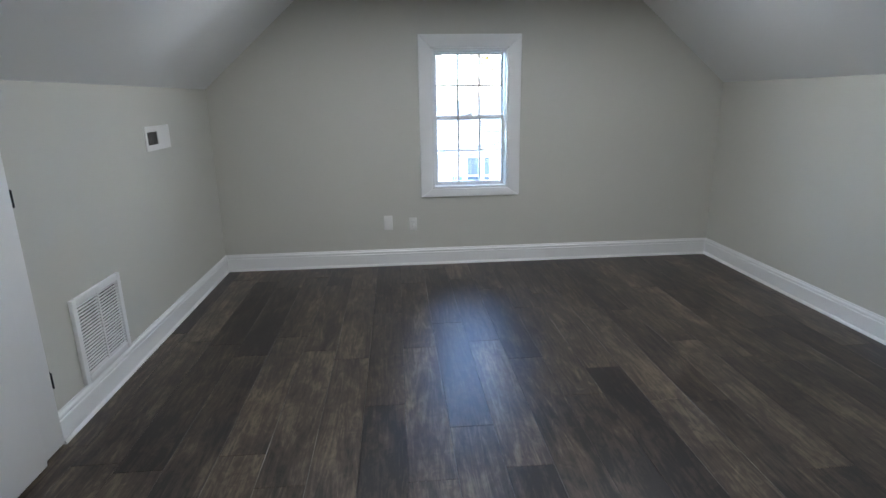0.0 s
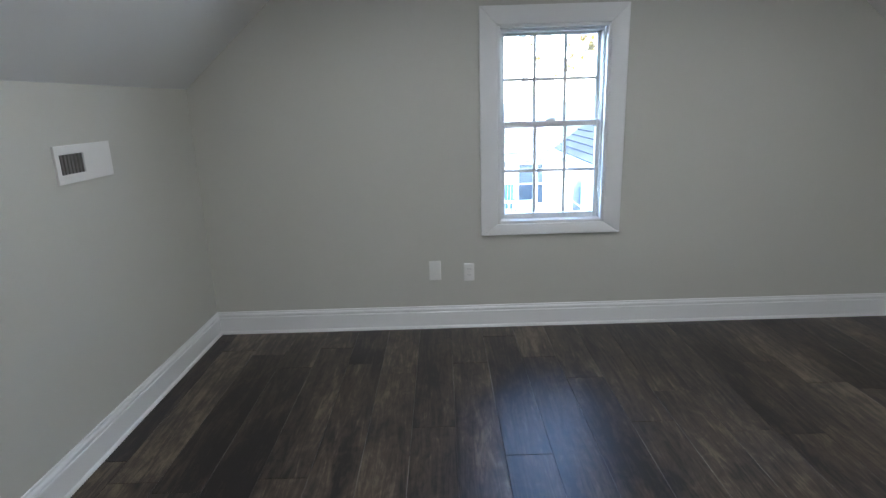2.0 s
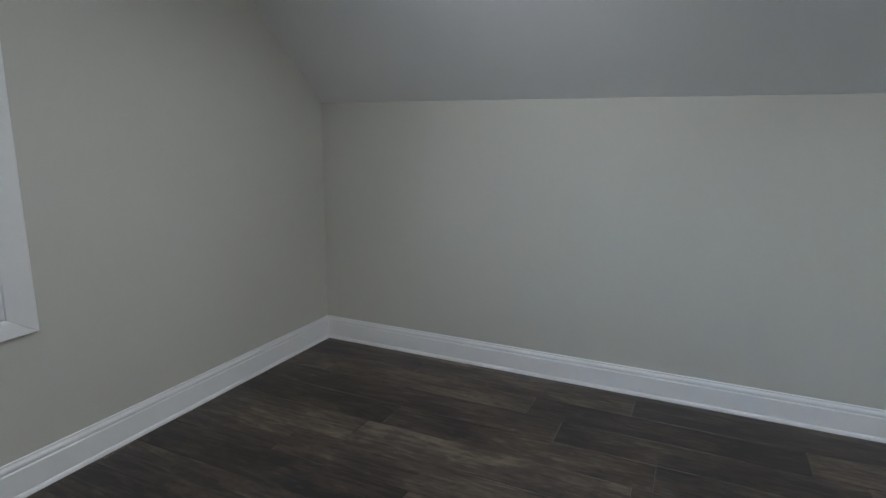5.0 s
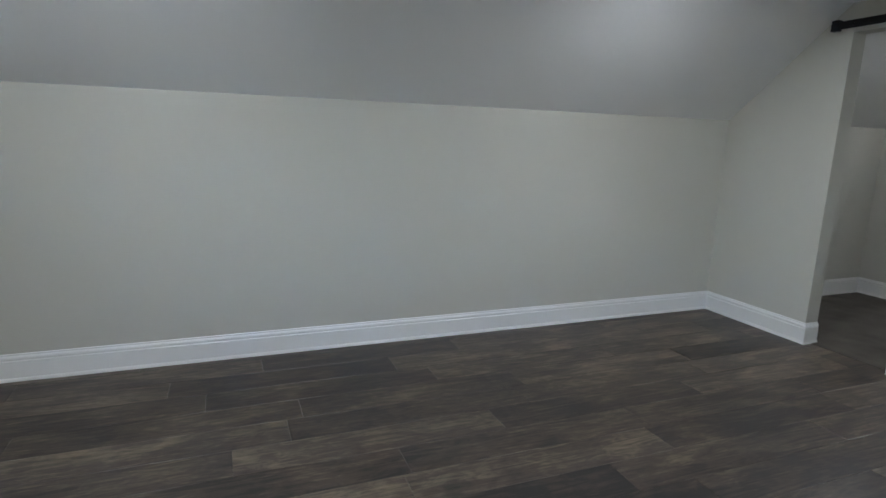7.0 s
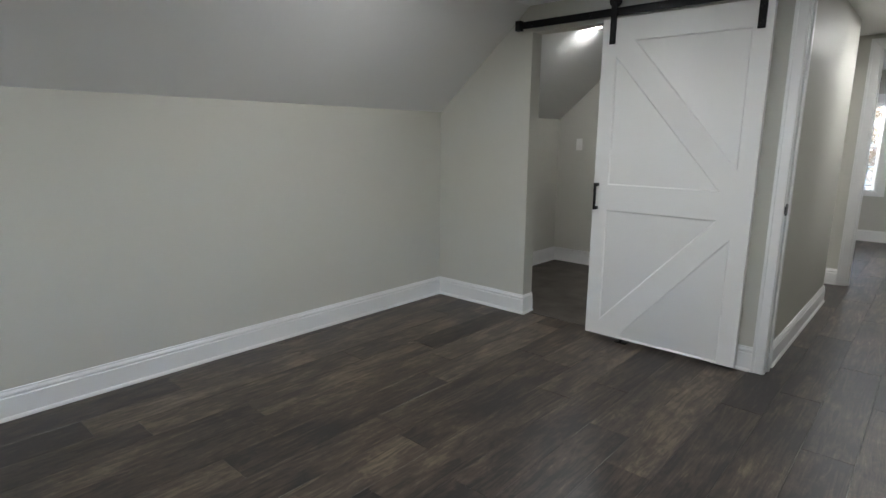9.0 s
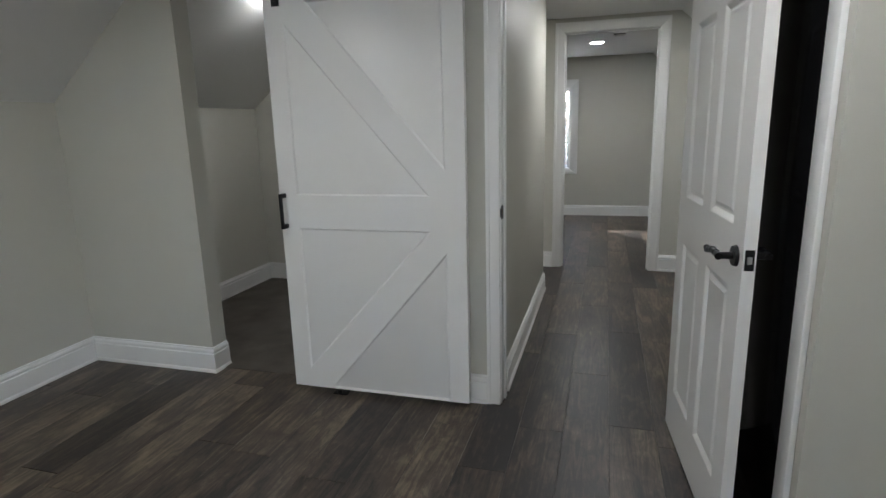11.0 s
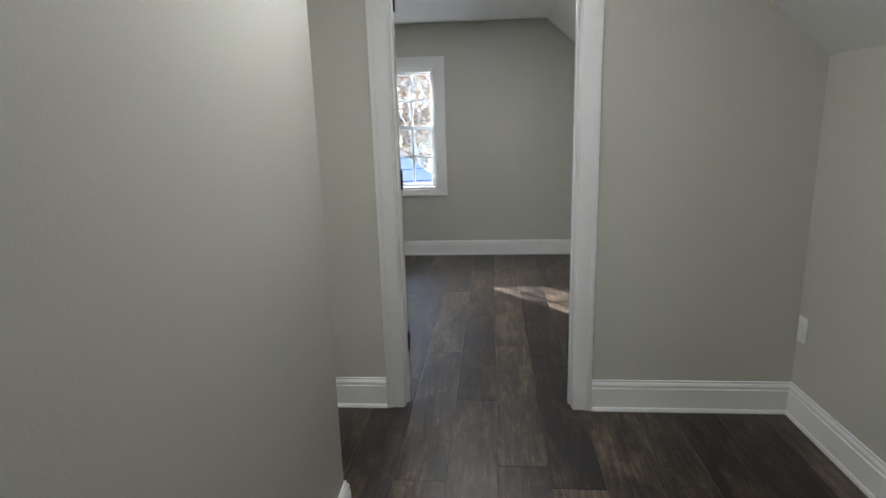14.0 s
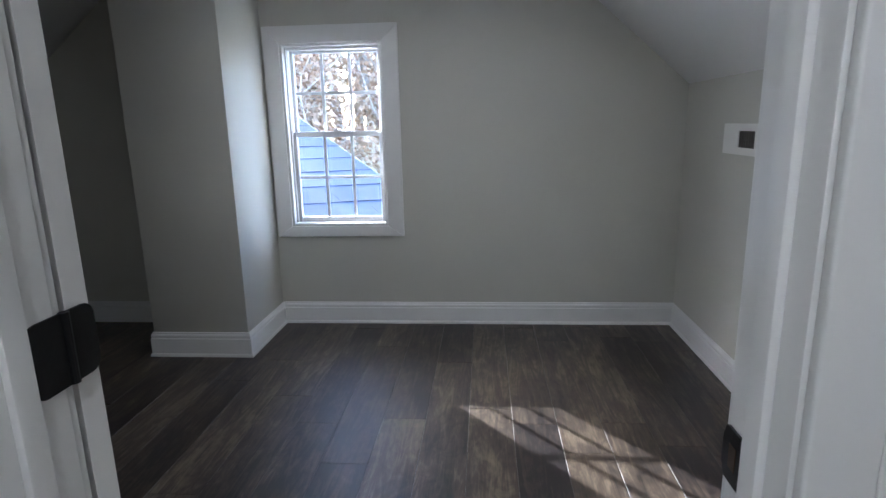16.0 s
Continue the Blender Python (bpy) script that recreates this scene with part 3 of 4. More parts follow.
barn_door()
rail = thing("barn_door_rail", "black steel flat rail on spacers above the closet opening", "rail")
boxes("track_bar", [(-0.040, -0.542, 2.095, 1.632, -0.534, 2.143)], BLACK, rail, bevel=0.0015)
for x in (1.50, 1.06, 0.62, 0.18):
    bm = bmesh.new()
    rod(bm, (x, Y1 + 0.0005, 2.119), (x, -0.542, 2.119), 0.012)
    part("spacer", bm, BLACK, rail, smooth=True)
    bm = bmesh.new()
    rod(bm, (x, -0.534, 2.119), (x, -0.527, 2.119), 0.011, 0.009, 6)
    part("bolt", bm, BLACK, rail)
for x in (1.587,):
    bm = bmesh.new()
    box(bm, x + 0.00, -0.558, 2.085, x + 0.045, -0.516, 2.153)
    soften(bm, 0.003)
    part("end_stop", bm, BLACK, rail, smooth=True)
guide = thing("floor_guide", "small black floor guide under the barn door", "door guide")
boxes("base", [(0.655, -0.588, 0.0005, 0.735, -0.508, 0.006)], BLACK, guide, bevel=0.001)
boxes("roller", [(0.685, -0.518, 0.006, 0.705, -0.508, 0.030)], BLACK, guide, bevel=0.002)


# ---- wall fittings ----
def plate(label, x, z, w, h, outlet):
    """A wall plate on the north wall."""
    p = thing("wall_plate", label, "outlet" if outlet else "wall plate")
    bm = bmesh.new()
    box(bm, x - w / 2, YN - 0.0065, z - h / 2, x + w / 2, YN - 0.0004, z + h / 2)
    soften(bm, 0.0035, 3)
    part("cover", bm, PLASTIC, p, smooth=True)
    if outlet:
        for dz in (-0.02, 0.02):
            bm = bmesh.new()
            rod(bm, (x, YN - 0.0064, z + dz), (x, YN - 0.0085, z + dz), 0.0165, 0.016, 20)
            r = part("receptacle", bm, PLASTIC, p, smooth=True)
            for sx in (-0.006, 0.006):
                boxes("slot", [(x + sx - 0.0012, YN - 0.0089, z + dz - 0.002, x + sx + 0.0012, YN - 0.0086, z + dz + 0.007)], DARK, r)
        bm = bmesh.new()
        rod(bm, (x, YN - 0.0064, z), (x, YN - 0.0078, z), 0.003, 0.003, 10)
        part("screw", bm, STEEL, p)
    return p


plate("white blank wall plate above the baseboard", -0.552, 0.392, 0.076, 0.128, False)
plate("white duplex outlet above the baseboard", -0.334, 0.376, 0.066, 0.116, True)


def side_outlet(name, label, x, nx, y, z, toggle):
    p = thing(name, label, "switch" if toggle else "outlet")
    bm = bmesh.new()
    box(bm, min(x + nx * 0.0004, x + nx * 0.0065), y - 0.035, z - 0.058, max(x + nx * 0.0004, x + nx * 0.0065), y + 0.035, z + 0.058)
    soften(bm, 0.003, 2)
    part("cover", bm, PLASTIC, p, smooth=True)
    boxes("insert", [(min(x + nx * 0.0064, x + nx * 0.009), y - 0.016, z - 0.033, max(x + nx * 0.0064, x + nx * 0.009), y + 0.016, z + 0.033)], PLASTIC, p, bevel=0.001)
    return p


side_outlet("wall_outlet", "white outlet on the hall knee wall", XW, 1, -3.375, 0.415, False)
sw = thing("light_switch", "white rocker light switch in the closet", "switch")
bm = bmesh.new()
box(bm, 2.125, HY + 0.1004, 1.225, 2.195, HY + 0.1065, 1.345)
soften(bm, 0.003)
part("cover", bm, PLASTIC, sw, smooth=True)
boxes("rocker", [(2.144, HY + 0.1064, 1.252, 2.176, HY + 0.1095, 1.318)], PLASTIC, sw, bevel=0.001)


def wall_register(y0, y1, z0, z1, v0, v1):
    """A white blank-faced air supply plate with a small louvred outlet, on the west wall."""
    r = thing("supply_vent", "white metal supply vent plate with a dark louvred opening", "vent", "supply vents")
    x = XW
    za, zb = z0 + 0.035, z1 - 0.035
    bm = bmesh.new()
    for q in ((y0, z0, v0, z1), (v1, z0, y1, z1), (v0, z0, v1, za), (v0, zb, v1, z1)):
        box(bm, x + 0.0004, q[0], q[1], x + 0.010, q[2], q[3])
    bmesh.ops.remove_doubles(bm, verts=bm.verts, dist=1e-5)
    part("face_plate", bm, PLASTIC, r)
    boxes("core", [(x + 0.0004, v0, za, x + 0.002, v1, zb)], FILTER, r)
    k = 7
    for i in range(k):
        yy = v0 + (v1 - v0) * (i + 0.5) / k
        boxes("slat", [(x + 0.002, yy - 0.0025, za, x + 0.009, yy + 0.0025, zb)], FILTER, r)
    return r


wall_register(3.74, 4.11, 1.163, 1.312, 3.765, 3.918)
wall_register(-5.99, -5.62, 1.163, 1.312, -5.82, -5.65)


def return_grille(y0, y1, z0, z1):
    g = thing("return_grille", "white steel return-air grille with fine louvres above the baseboard", "grille")
    x = XW
    fw = 0.035
    bm = bmesh.new()
    for q in ((y0, z0, y0 + fw, z1), (y1 - fw, z0, y1, z1), (y0 + fw, z0, y1 - fw, z0 + fw), (y0 + fw, z1 - fw, y1 - fw, z1)):
        box(bm, x + 0.0004, q[0], q[1], x + 0.020, q[2], q[3])
    soften(bm, 0.003)
    part("frame", bm, TRIM, g, smooth=True)
    boxes("backing", [(x + 0.0004, y0 + fw, z0 + fw, x + 0.002, y1 - fw, z1 - fw)], DARK, g)
    cy = (y0 + y1) / 2
    boxes("centre_bar", [(x + 0.004, cy - 0.006, z0 + fw, x + 0.016, cy + 0.006, z1 - fw)], TRIM, g)
    k = 22
    for a, b in ((y0 + fw, cy - 0.006), (cy + 0.006, y1 - fw)):
        for i in range(k):
            z = z0 + fw + (z1 - z0 - 2 * fw) * (i + 0.5) / k
            bm = bmesh.new()
            prism(bm, ((x + 0.006, a, z - 0.0002), (x + 0.015, a, z - 0.0032), (x + 0.015, a, z - 0.0010), (x + 0.006, a, z + 0.0020)), (0, b - a, 0))
            part("louvre", bm, TRIM, g)
    return g


return_grille(2.680, 3.140, 0.157, 0.582)

# closed access door in the low wall
ad = thing("access_door", "white painted low access door with black hinges, closed", "door")
boxes("leaf", [(XW + 0.0005, 1.68, 0.012, XW + 0.020, 2.435, 1.40)], DOORP, ad, bevel=0.003)
boxes("raised_panel", [(XW + 0.0202, 1.82, 0.014, XW + 0.045, 2.27, 1.26)], DOORP, ad, bevel=0.006)
for z in (0.31, 1.10):
    bm = bmesh.new()
    rod(bm, (XW + 0.016, 2.441, z - 0.035), (XW + 0.016, 2.441, z + 0.035), 0.007)
    box(bm, XW + 0.001, 2.437, z - 0.035, XW + 0.004, 2.462, z + 0.035)
    part("hinge", bm, BLACK, ad, "black metal hinge", smooth=True)


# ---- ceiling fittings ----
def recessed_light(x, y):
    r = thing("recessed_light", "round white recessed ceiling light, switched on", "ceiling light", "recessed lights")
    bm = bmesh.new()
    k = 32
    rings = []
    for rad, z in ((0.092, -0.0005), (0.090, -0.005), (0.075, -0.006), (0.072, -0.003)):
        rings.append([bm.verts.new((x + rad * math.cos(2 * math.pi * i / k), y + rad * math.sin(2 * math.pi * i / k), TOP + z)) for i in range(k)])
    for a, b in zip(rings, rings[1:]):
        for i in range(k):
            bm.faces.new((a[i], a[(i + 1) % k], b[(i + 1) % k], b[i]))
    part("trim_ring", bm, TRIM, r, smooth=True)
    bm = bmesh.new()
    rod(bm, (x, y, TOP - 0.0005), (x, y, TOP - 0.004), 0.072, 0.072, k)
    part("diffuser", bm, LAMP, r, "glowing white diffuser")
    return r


for lx in (-0.65, 1.05):
    for ly in (0.9, 3.5):
        recessed_light(lx, ly)
recessed_light(-0.69, -2.32)
# unseen downlight, added for the light on the passage wall to the east
recessed_light(1.42, -3.02)
recessed_light(-0.46, -5.15)
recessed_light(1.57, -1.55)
det = thing("smoke_detector", "white round smoke detector on the ceiling", "smoke detector")
bm = bmesh.new()
rod(bm, (-0.70, -4.46, TOP - 0.0005), (-0.70, -4.46, TOP - 0.012), 0.068, 0.066, 32)
part("base", bm, PLASTIC, det, smooth=True)
bm = bmesh.new()
rod(bm, (-0.70, -4.46, TOP - 0.012), (-0.70, -4.46, TOP - 0.042), 0.060, 0.044, 32)
part("cap", bm, PLASTIC, det, smooth=True)
bm = bmesh.new()
rod(bm, (-0.70, -4.46, TOP - 0.020), (-0.70, -4.46, TOP - 0.026), 0.0595, 0.058, 32)
part("vent_band", bm, DARK, det)

# ---- outdoors ----
GZ = -3.0
structure(boxes("wall_lower_storey", [(XW - 0.12, YS - 0.16, GZ - 0.1, XE + 0.12, YN + 0.16, -0.125)], SIDING), "white sided lower storey of the house", "wall")
bm = bmesh.new()
for xa, xb in ((XW - 0.30, (XW + XE) / 2), (XE + 0.30, (XW + XE) / 2)):
    za, zb = 1.47, 1.47 + abs(xb - xa) * 0.86
    prism(bm, ((xa, YS - 0.30, za), (xb, YS - 0.30, zb), (xb, YS - 0.30, zb + 0.08), (xa, YS - 0.30, za + 0.08)), (0, YN - YS + 0.60, 0))
structure(part("roof", bm, SHINGLE), "dark shingle gable roof over the attic rooms", "roof")
bm = bmesh.new()
v = [bm.verts.new(p) for p in ((-900, -900, GZ), (900, -900, GZ), (900, 900, GZ), (-900, 900, GZ))]
bm.faces.new(v)
structure(part("ground", bm, GRASS), "lawn around the houses", "ground")


def slope_shingles(name, corners, courses, tabs, parent, rng, mat=None, lap=0.010):
    """Overlapping shingle courses on a roof plane; corners: eave left, eave right, top right, top left. One mesh."""
    a, b, c, d = [Vector(p) for p in corners]
    n = (b - a).cross(d - a).normalized()
    if n.z < 0:
        n = -n
    vs, fs = [], []
    width = (b - a).length
    for i in range(courses):
        u0, u1 = i / courses, min(1, (i + 1.15) / courses)
        l0, r0, l1, r1 = a.lerp(d, u0), b.lerp(c, u0), a.lerp(d, u1), b.lerp(c, u1)
        step = 1 / tabs
        off = rng.random() * step
        cuts = [0.0] + [off + k * step * (0.85 + 0.3 * rng.random()) for k in range(tabs)] + [1.0]
        cuts = sorted(min(1, max(0, q)) for q in cuts)
        for p, q in zip(cuts, cuts[1:]):
            if q - p < 0.003:
                continue
            h = lap + 0.006 * rng.random()

            def at(t, lo):
                left, right = (l0, r0) if lo else (l1, r1)
                return left.lerp(right, t)
            k = len(vs)
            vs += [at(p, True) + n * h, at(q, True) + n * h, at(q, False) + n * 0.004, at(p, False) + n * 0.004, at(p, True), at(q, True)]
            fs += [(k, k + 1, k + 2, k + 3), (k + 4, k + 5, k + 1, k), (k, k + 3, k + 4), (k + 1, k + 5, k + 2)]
    me = bpy.data.meshes.new(name)
    me.from_pydata([tuple(p) for p in vs], [], fs)
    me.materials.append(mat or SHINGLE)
    me.materials.append(BUTT_SHADE)
    # butt faces take the coloured-in shadow line
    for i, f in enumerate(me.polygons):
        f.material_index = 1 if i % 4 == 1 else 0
    ob = new(name, me)
    ob.parent = parent
    return tagged(ob, kind="stuff")


def hip_house(label, x0, x1, y0, y1, eave, pitch, windows, course, tile):
    """A sided house with a hipped roof; windows: (x, y, z, along) centres on the walls."""
    rng = random.Random(round(x0 * 100) + 7)
    hse = thing("house", label, "house")
    o = 0.35
    boxes("wall", [(x0, y0, GZ - 0.1, x1, y1, eave)], SIDING, hse)
    # lap siding on the two walls that face the windows
    for k in range(int((eave - GZ) / 0.16)):
        z = GZ + 0.16 * k
        bm = bmesh.new()
        prism(bm, ((x0 - 0.001, y0 - 0.001, z), (x0 - 0.018, y0 - 0.018, z), (x0 - 0.001, y0 - 0.001, z + 0.15)), (x1 - x0, 0, 0))
        prism(bm, ((x0 - 0.001, y0, z), (x0 - 0.018, y0, z), (x0 - 0.001, y0, z + 0.15)), (0, y1 - y0, 0))
        part("siding_board", bm, SIDING, hse)
    ax, bx2, ay, by = x0 - o, x1 + o, y0 - o, y1 + o
    half = min(bx2 - ax, by - ay) / 2
    rz = eave + half * pitch
    wide = (bx2 - ax) >= (by - ay)
    r0 = (ax + half, (ay + by) / 2, rz) if wide else ((ax + bx2) / 2, ay + half, rz)
    r1 = (bx2 - half, (ay + by) / 2, rz) if wide else ((ax + bx2) / 2, by - half, rz)
    sw_, se_, ne_, nw_ = (ax, ay, eave), (bx2, ay, eave), (bx2, by, eave), (ax, by, eave)
    bm = bmesh.new()
    lower = [bm.verts.new(p) for p in (sw_, se_, ne_, nw_)]
    a, b = bm.verts.new(r0), bm.verts.new(r1)
    for f in ((lower[0], lower[1], b, a), (lower[2], lower[3], a, b), (lower[3], lower[0], a), (lower[1], lower[2], b)) if wide else \
            ((lower[3], lower[0], a, b), (lower[1], lower[2], b, a), (lower[0], lower[1], a), (lower[2], lower[3], b)):
        bm.faces.new(f)
    bm.faces.new(lower[::-1])
    roof = part("roof", bm, SHINGLE, hse)
    sl = half * math.sqrt(1 + pitch * pitch)
    n = int(sl / course)
    planes = ((sw_, se_, r1, r0), (ne_, nw_, r0, r1), (nw_, sw_, r0, r0), (se_, ne_, r1, r1)) if wide else ((nw_, sw_, r0, r1), (se_, ne_, r1, r0), (sw_, se_, r0, r0), (ne_, nw_, r1, r1))
    for p in planes:
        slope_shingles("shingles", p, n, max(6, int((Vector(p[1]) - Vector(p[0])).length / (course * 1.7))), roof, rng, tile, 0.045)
    boxes("gutter", [(ax - 0.06, ay - 0.06, eave - 0.13, ax, by + 0.06, eave - 0.005)], TRIM, hse, bevel=0.02)
    boxes("gutter", [(ax, ay - 0.06, eave - 0.13, bx2 + 0.06, ay, eave - 0.005)], TRIM, hse, bevel=0.02)
    boxes("soffit", [(ax, ay, eave - 0.03, bx2, by, eave - 0.006)], TRIM, hse)
    for wx, wy, wz, along in windows:
        hw, hh = 0.42, 0.68
        if along == "y":
            f = boxes("window", [(wx - 0.05, wy - hw - 0.09, wz - hh - 0.09, wx - 0.019, wy + hw + 0.09, wz + hh + 0.09)], TRIM, hse, bevel=0.006)
            boxes("pane", [(wx - 0.055, wy - hw, wz - hh, wx - 0.0505, wy + hw, wz - 0.02)], DARKGLASS, f)
            boxes("pane", [(wx - 0.055, wy - hw, wz + 0.02, wx - 0.0505, wy + hw, wz + hh)], DARKGLASS, f)
        else:
            f = boxes("window", [(wx - hw - 0.09, wy - 0.05, wz - hh - 0.09, wx + hw + 0.09, wy - 0.019, wz + hh + 0.09)], TRIM, hse, bevel=0.006)
            boxes("pane", [(wx - hw, wy - 0.055, wz - hh, wx + hw, wy - 0.0505, wz - 0.02)], DARKGLASS, f)
            boxes("pane", [(wx - hw, wy - 0.055, wz + 0.02, wx + hw, wy - 0.0505, wz + hh)], DARKGLASS, f)
    bm = bmesh.new()
    rod(bm, (x0 - 0.06, y0 - 0.06, GZ), (x0 - 0.06, y0 - 0.06, eave - 0.35), 0.04, sides=10)
    rod(bm, (x0 - 0.06, y0 - 0.06, eave - 0.35), (ax - 0.02, ay - 0.02, eave - 0.12), 0.04, sides=10)
    part("downspout", bm, TRIM, hse, smooth=True)
    return hse


hip_house("white sided neighbouring house with a dark shingle hip roof", 2.95, 9.9, 12.7, 16.65, 0.12, 1.0, [(2.95, 15.5, -1.15, "y"), (5.2, 12.7, -1.1, "x")], 0.18, MIDSHINGLE)
hip_house("white sided house behind a railed deck", -7.5, 4.6, 21.0, 30.0, -0.35, 0.45, [(0.2, 21.0, -1.4, "x"), (-2.4, 21.0, -1.4, "x"), (2.6, 21.0, -1.4, "x")], 0.17, PALESHINGLE)
def skew_wing(label, x, y, length, depth, eave, pitch, lean):
    """A gabled wing whose end runs at a slant; x, y: the corner of its near eave."""
    rng = random.Random(31)
    wing = thing("house", label, "house")

    def at(u, v, z):
        return (x + u + lean * v, y - v, z)

    rz = eave + depth / 2 * pitch
    bm = bmesh.new()
    prism(bm, (at(0.3, 0.35, GZ - 0.1), at(length, 0.35, GZ - 0.1), at(length, depth - 0.35, GZ - 0.1), at(0.3, depth - 0.35, GZ - 0.1)), (0, 0, eave - GZ + 0.08))
    prism(bm, (at(0.3, 0.35, eave - 0.02), at(0.3, depth / 2, rz - 0.18), at(0.3, depth - 0.35, eave - 0.02)), (0.1, 0, 0))
    part("wall", bm, SIDING, wing)
    bm = bmesh.new()
    for v0, v1 in ((0, depth / 2), (depth, depth / 2)):
        prism(bm, (at(0, v0, eave - 0.06), at(length, v0, eave - 0.06), at(length, v1, rz - 0.06), at(0, v1, rz - 0.06)), (0, 0, 0.06))
    roof = part("roof", bm, SHINGLE, wing)
    # courses on the near slope run back at a slant from the house
    run = Vector((math.cos(radians(20)), math.sin(radians(20)), 0)) * 3.4
    foot, peak = Vector(at(0, 0, eave)), Vector(at(0, depth / 2, rz))
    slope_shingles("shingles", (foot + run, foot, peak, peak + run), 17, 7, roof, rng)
    bm = bmesh.new()
    prism(bm, (at(-0.03, 0, eave - 0.14), at(-0.03, depth / 2, rz - 0.14), at(-0.03, depth / 2, rz - 0.01), at(-0.03, 0, eave - 0.01)), (0.028, 0, 0))
    part("rake_board", bm, TRIM, wing)
    return wing


skew_wing("low wing with a blue-grey shingle roof", -1.1, -8.1, 11.0, 11.9, -0.10, 0.415, 0.87)

deck = thing("deck", "white railed wooden deck behind the neighbouring house", "deck")
for i in range(27):
    boxes("board", [(-3.6, 17.0 + i * 0.145, -2.30, 2.1, 17.138 + i * 0.145, -2.262)], material("deck_board", (0.3, 0.28, 0.25), 0.8) if i == 0 else bpy.data.materials["deck_board"], deck)
for i in range(5):
    boxes("post", [(-3.6 + i * 1.4, 17.02, GZ - 0.1, -3.5 + i * 1.4, 17.12, -1.28)], TRIM, deck, bevel=0.006)
boxes("top_rail", [(-3.6, 17.0, -1.36, 2.1, 17.14, -1.30)], TRIM, deck, bevel=0.008)
boxes("bottom_rail", [(-3.6, 17.04, -2.16, 2.1, 17.10, -2.10)], TRIM, deck, bevel=0.008)
for i in range(46):
    boxes("baluster", [(-3.45 + i * 0.12, 17.05, -2.10, -3.41 + i * 0.12, 17.09, -1.36)], TRIM, deck)


porch = thing("porch", "white covered porch with square posts behind the deck", "porch")
boxes("beam", [(-3.6, 18.9, -0.38, 2.5, 19.05, -0.13)], TRIM, porch, bevel=0.01)
boxes("roof", [(-3.8, 18.75, -0.128, 2.7, 21.2, -0.03)], PALESHINGLE, porch, bevel=0.01)
for x in (-3.5, -1.7, 0.1, 1.25, 2.36):
    boxes("post", [(x, 18.91, -2.261, x + 0.13, 19.04, -0.381)], TRIM, porch, bevel=0.008)


def deck_chair(m):
    c = thing("deck_chair", "blue slatted outdoor chair on the deck", "chair", "chairs on the deck")
    for i in range(6):
        bm = bmesh.new()
        prism(bm, ((-0.27 + i * 0.092, 0.2, 0.38), (-0.19 + i * 0.092, 0.2, 0.38), (-0.19 + i * 0.092, 0.45, 1.02), (-0.27 + i * 0.092, 0.45, 1.02)), (0, 0.02, 0.005))
        part("back_slat", bm, CHAIRBLUE, c)
    boxes("seat", [(-0.28, -0.30, 0.36, 0.28, 0.22, 0.39)], CHAIRBLUE, c, bevel=0.006)
    for x in (-0.31, 0.27):
        boxes("arm", [(x - 0.03, -0.34, 0.58, x + 0.07, 0.34, 0.605)], CHAIRBLUE, c, bevel=0.005)
        boxes("leg", [(x, -0.32, 0, x + 0.04, -0.24, 0.58)], CHAIRBLUE, c)
        boxes("leg", [(x, 0.22, 0, x + 0.04, 0.30, 0.58)], CHAIRBLUE, c)
    c.matrix_world = m
    return c


chair = deck_chair(pose(0.6, 19.2, -2.262, 0, 0, 20))
copy_thing(chair, pose(1.5, 19.4, -2.262, 0, 0, -10))


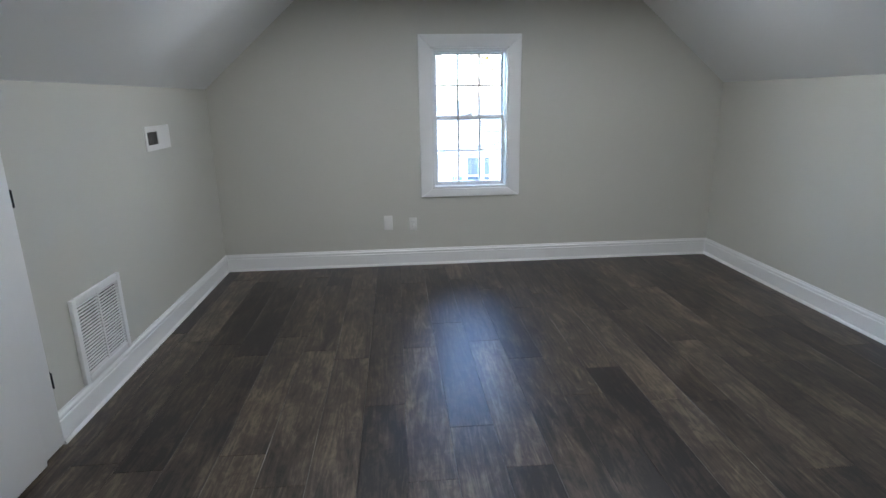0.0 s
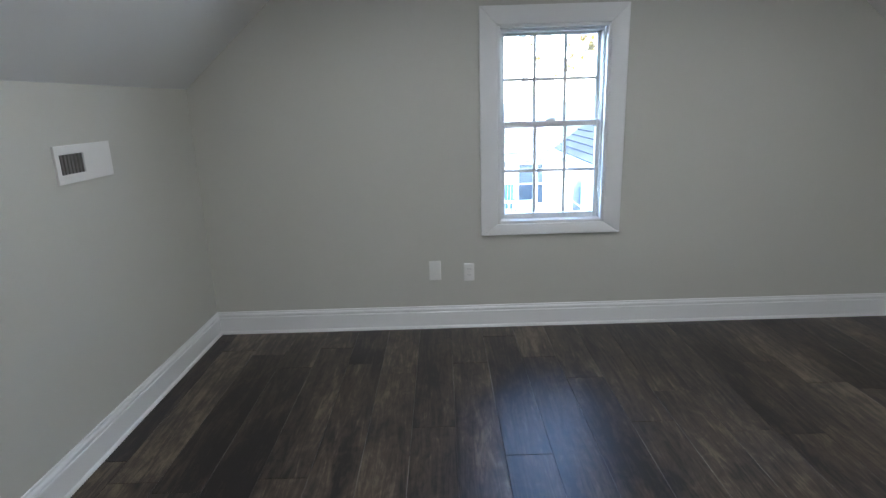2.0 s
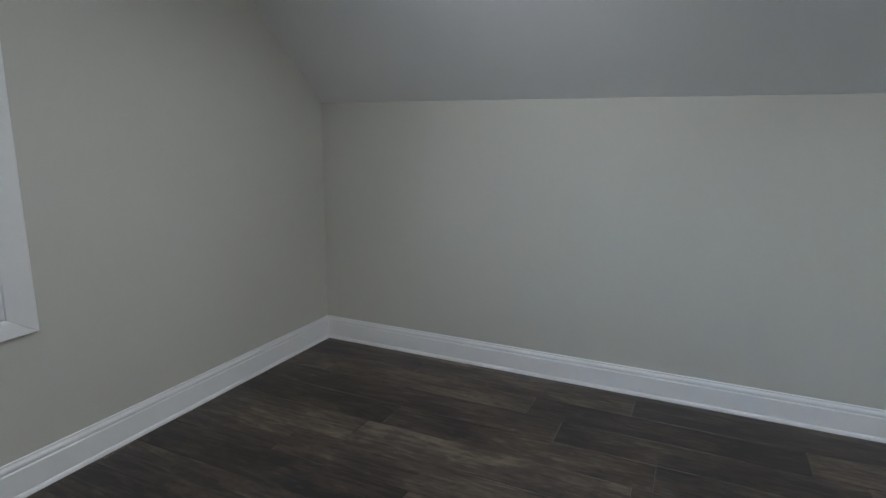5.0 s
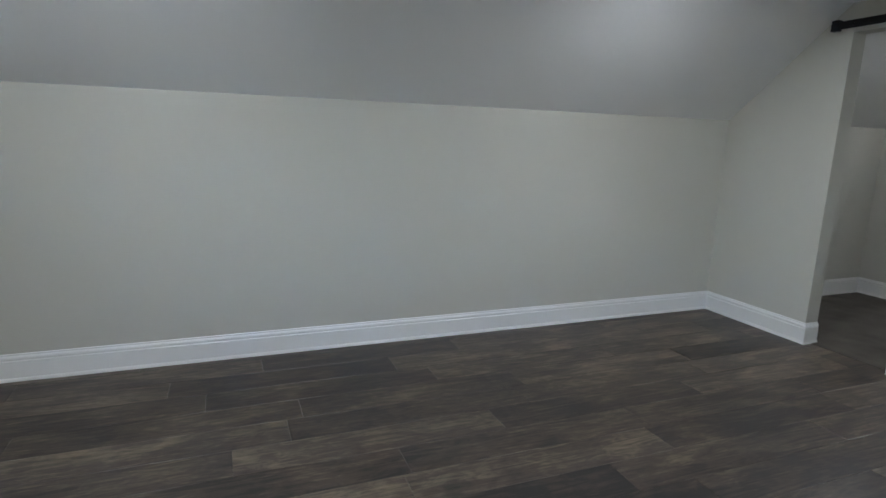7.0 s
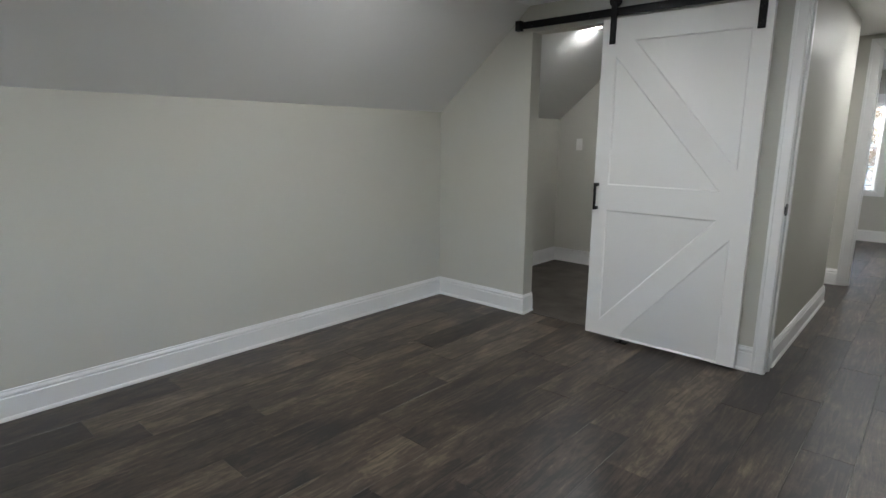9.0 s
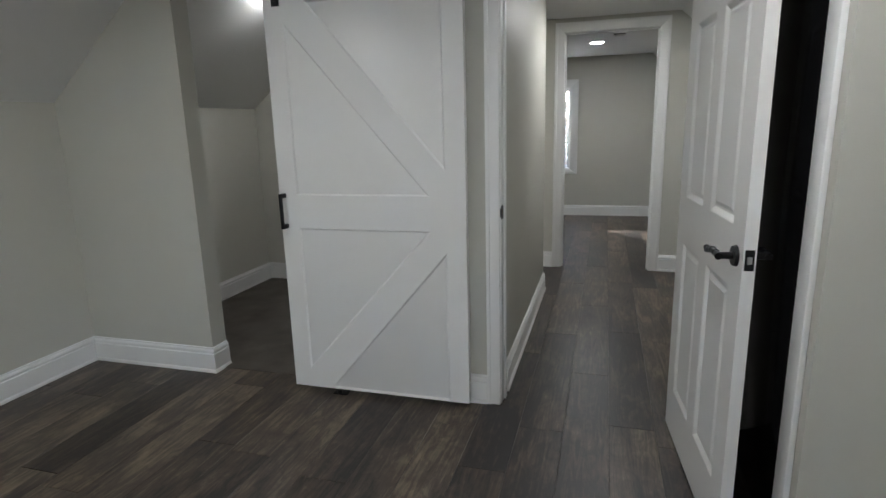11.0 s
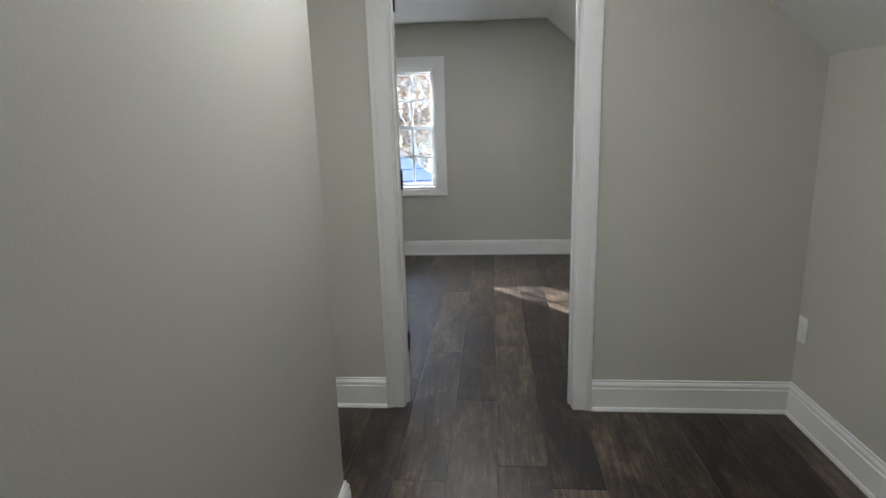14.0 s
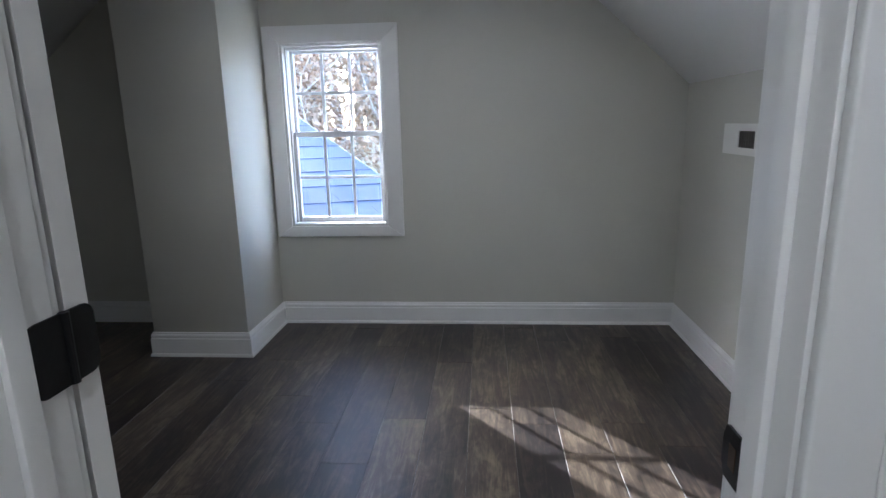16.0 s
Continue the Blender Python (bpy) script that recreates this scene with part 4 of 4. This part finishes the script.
def tree(x, y, h, r, seed, leaf_mat, leaves, bark, levels=4, label="bare woodland tree with a few dry leaves", leaf=0.05):
    """A tapered trunk with forking limbs and loose leaves."""
    rng = random.Random(seed)
    tr = thing("tree", label, "tree", "trees outside")
    vs, fs, tips = [], [], []

    def limb(p, way, length, rad, level):
        q = way.to_track_quat("Z", "Y")
        steps = 3 if level else 5
        sides = 7 if level < 2 else 4
        ring0 = None
        for s in range(steps + 1):
            rr = rad * (1 - 0.55 * s / steps)
            k = len(vs)
            vs.extend(p + q @ Vector((rr * math.cos(2 * math.pi * i / sides), rr * math.sin(2 * math.pi * i / sides), 0)) for i in range(sides))
            if ring0 is not None:
                fs.extend((ring0 + i, ring0 + (i + 1) % sides, k + (i + 1) % sides, k + i) for i in range(sides))
            ring0 = k
            if level >= 2:
                tips.append(p.copy())
            if s < steps:
                way = (way + Vector((rng.gauss(0, 0.13), rng.gauss(0, 0.13), rng.gauss(0.03, 0.08))) * (0.4 if level == 0 else 1)).normalized()
                q = way.to_track_quat("Z", "Y")
                p = p + way * length / steps
                if level < levels - 1 and (s >= 1 or level):
                    for _ in range(2 if level < 2 else 1):
                        side = Vector((rng.uniform(-1, 1), rng.uniform(-1, 1), rng.uniform(-0.1, 0.8))).normalized()
                        limb(p, (way * 0.5 + side).normalized(), length * rng.uniform(0.35, 0.55), rr * 0.5, level + 1)

    limb(Vector((0, 0, -0.1)), Vector((rng.gauss(0, 0.05), rng.gauss(0, 0.05), 1)).normalized(), h, r, 0)
    me = bpy.data.meshes.new("trunk")
    me.from_pydata([tuple(p) for p in vs], [], fs)
    me.materials.append(bark)
    for p in me.polygons:
        p.use_smooth = True
    new("trunk", me).parent = tr
    lv, lf = [], []
    for _ in range(leaves):
        c = rng.choice(tips) + Vector((rng.gauss(0, 0.16), rng.gauss(0, 0.16), rng.gauss(0, 0.16)))
        a = Vector((rng.gauss(0, 1), rng.gauss(0, 1), rng.gauss(0, 1))).normalized()
        b = a.orthogonal().normalized()
        s = rng.uniform(leaf, leaf * 2.2)
        k = len(lv)
        lv += [c - a * s, c + b * s * 0.55, c + a * s, c - b * s * 0.55]
        lf += [(k, k + 1, k + 2), (k, k + 2, k + 3)]
    me = bpy.data.meshes.new("crown")
    me.from_pydata([tuple(p) for p in lv], [], lf)
    me.materials.append(leaf_mat)
    new("crown", me).parent = tr
    tr.location = (x, y, GZ)
    return tr


for i, (x, y, h, r) in enumerate(((3.4, -20.5, 12, 0.22), (5.6, -22.0, 13, 0.26), (1.2, -19.0, 10, 0.16), (7.6, -21.0, 12, 0.22), (2.3, -24.5, 14, 0.28), (4.6, -26.0, 13, 0.25), (-0.8, -17.5, 9, 0.14), (-2.6, -21.0, 12, 0.2), (9.0, -25.0, 13, 0.24), (0.4, -27.0, 13, 0.24), (6.8, -28.0, 14, 0.26), (-4.0, -26.0, 13, 0.22))):
    tree(x, y, h, r, 20 + i, DRYLEAF, 1500, PALEBARK if i % 3 == 0 else BARK)
for i, (x, y, h, r) in enumerate(((4.2, 31.0, 13, 0.24), (7.5, 26.0, 12, 0.22), (1.5, 34.0, 14, 0.26))):
    tree(x, y, h, r, 60 + i, LEAF, 1700, BARK, label="autumn tree with yellow leaves", leaf=0.11)
for i in range(12):
    tree(-4.0 + i * 1.35, -29.0 - (i % 4) * 2.1, 15, 0.36 + 0.05 * (i % 3), 120 + i, DRYLEAF, 900, PALEBARK if i % 2 else BARK, label="thick woodland tree with dry brown leaves")
# shrubs past the wing
for i in range(14):
    tree(-2.8 + i * 0.75, -16.4 - (i % 4) * 0.8, 4.2 + 0.5 * (i % 3), 0.05, 80 + i, DRYLEAF, 1300, PALEBARK, label="tangled bare shrub with dry leaves")

# ---- floor planks ----
CUT = {}


def plank_mesh(w, length):
    key = (round(w, 3), round(length, 2))
    if key not in CUT:
        bm = bmesh.new()
        w2, l2, c = w / 2 - 0.0004, key[1] / 2 - 0.0004, 0.0012
        low = [bm.verts.new(p) for p in ((-w2, -l2, -0.009), (w2, -l2, -0.009), (w2, l2, -0.009), (-w2, l2, -0.009))]
        edge = [bm.verts.new(p) for p in ((-w2, -l2, -0.0009), (w2, -l2, -0.0009), (w2, l2, -0.0009), (-w2, l2, -0.0009))]
        top = [bm.verts.new(p) for p in ((-w2 + c, -l2 + c, 0), (w2 - c, -l2 + c, 0), (w2 - c, l2 - c, 0), (-w2 + c, l2 - c, 0))]
        for i in range(4):
            j = (i + 1) % 4
            bm.faces.new((low[i], low[j], edge[j], edge[i]))
            bm.faces.new((edge[i], edge[j], top[j], top[i]))
        bm.faces.new(top)
        CUT[key] = mesh_of("plank", bm, WOOD)
        CUT[key].materials.append(EDGE)
        for f in CUT[key].polygons:
            if 0.1 < f.normal.z < 0.99 and abs(f.normal.x) > abs(f.normal.y):
                f.material_index = 1
    return CUT[key]


rng = random.Random(5)
PW, PL = 0.2, 1.22
for c in range(23):
    xa = max(XW, -2.06 + c * PW)
    xb = min(XE, -2.06 + (c + 1) * PW)
    y = YS - rng.random() * PL
    while y < YN:
        a, b = max(y, YS), min(y + PL, YN)
        y += PL
        spans = [(a, b)]
        if xa > -0.07:
            spans = [(p, q) for p, q in ((a, min(b, HY + 0.06)), (max(a, Y1 - 0.06), b)) if q - p > 0.02]
        for p, q in spans:
            if q - p < 0.02:
                continue
            ob = new("plank", plank_mesh(xb - xa, q - p))
            ob.parent = floor
            ob.location = ((xa + xb) / 2, (p + q) / 2, 0)
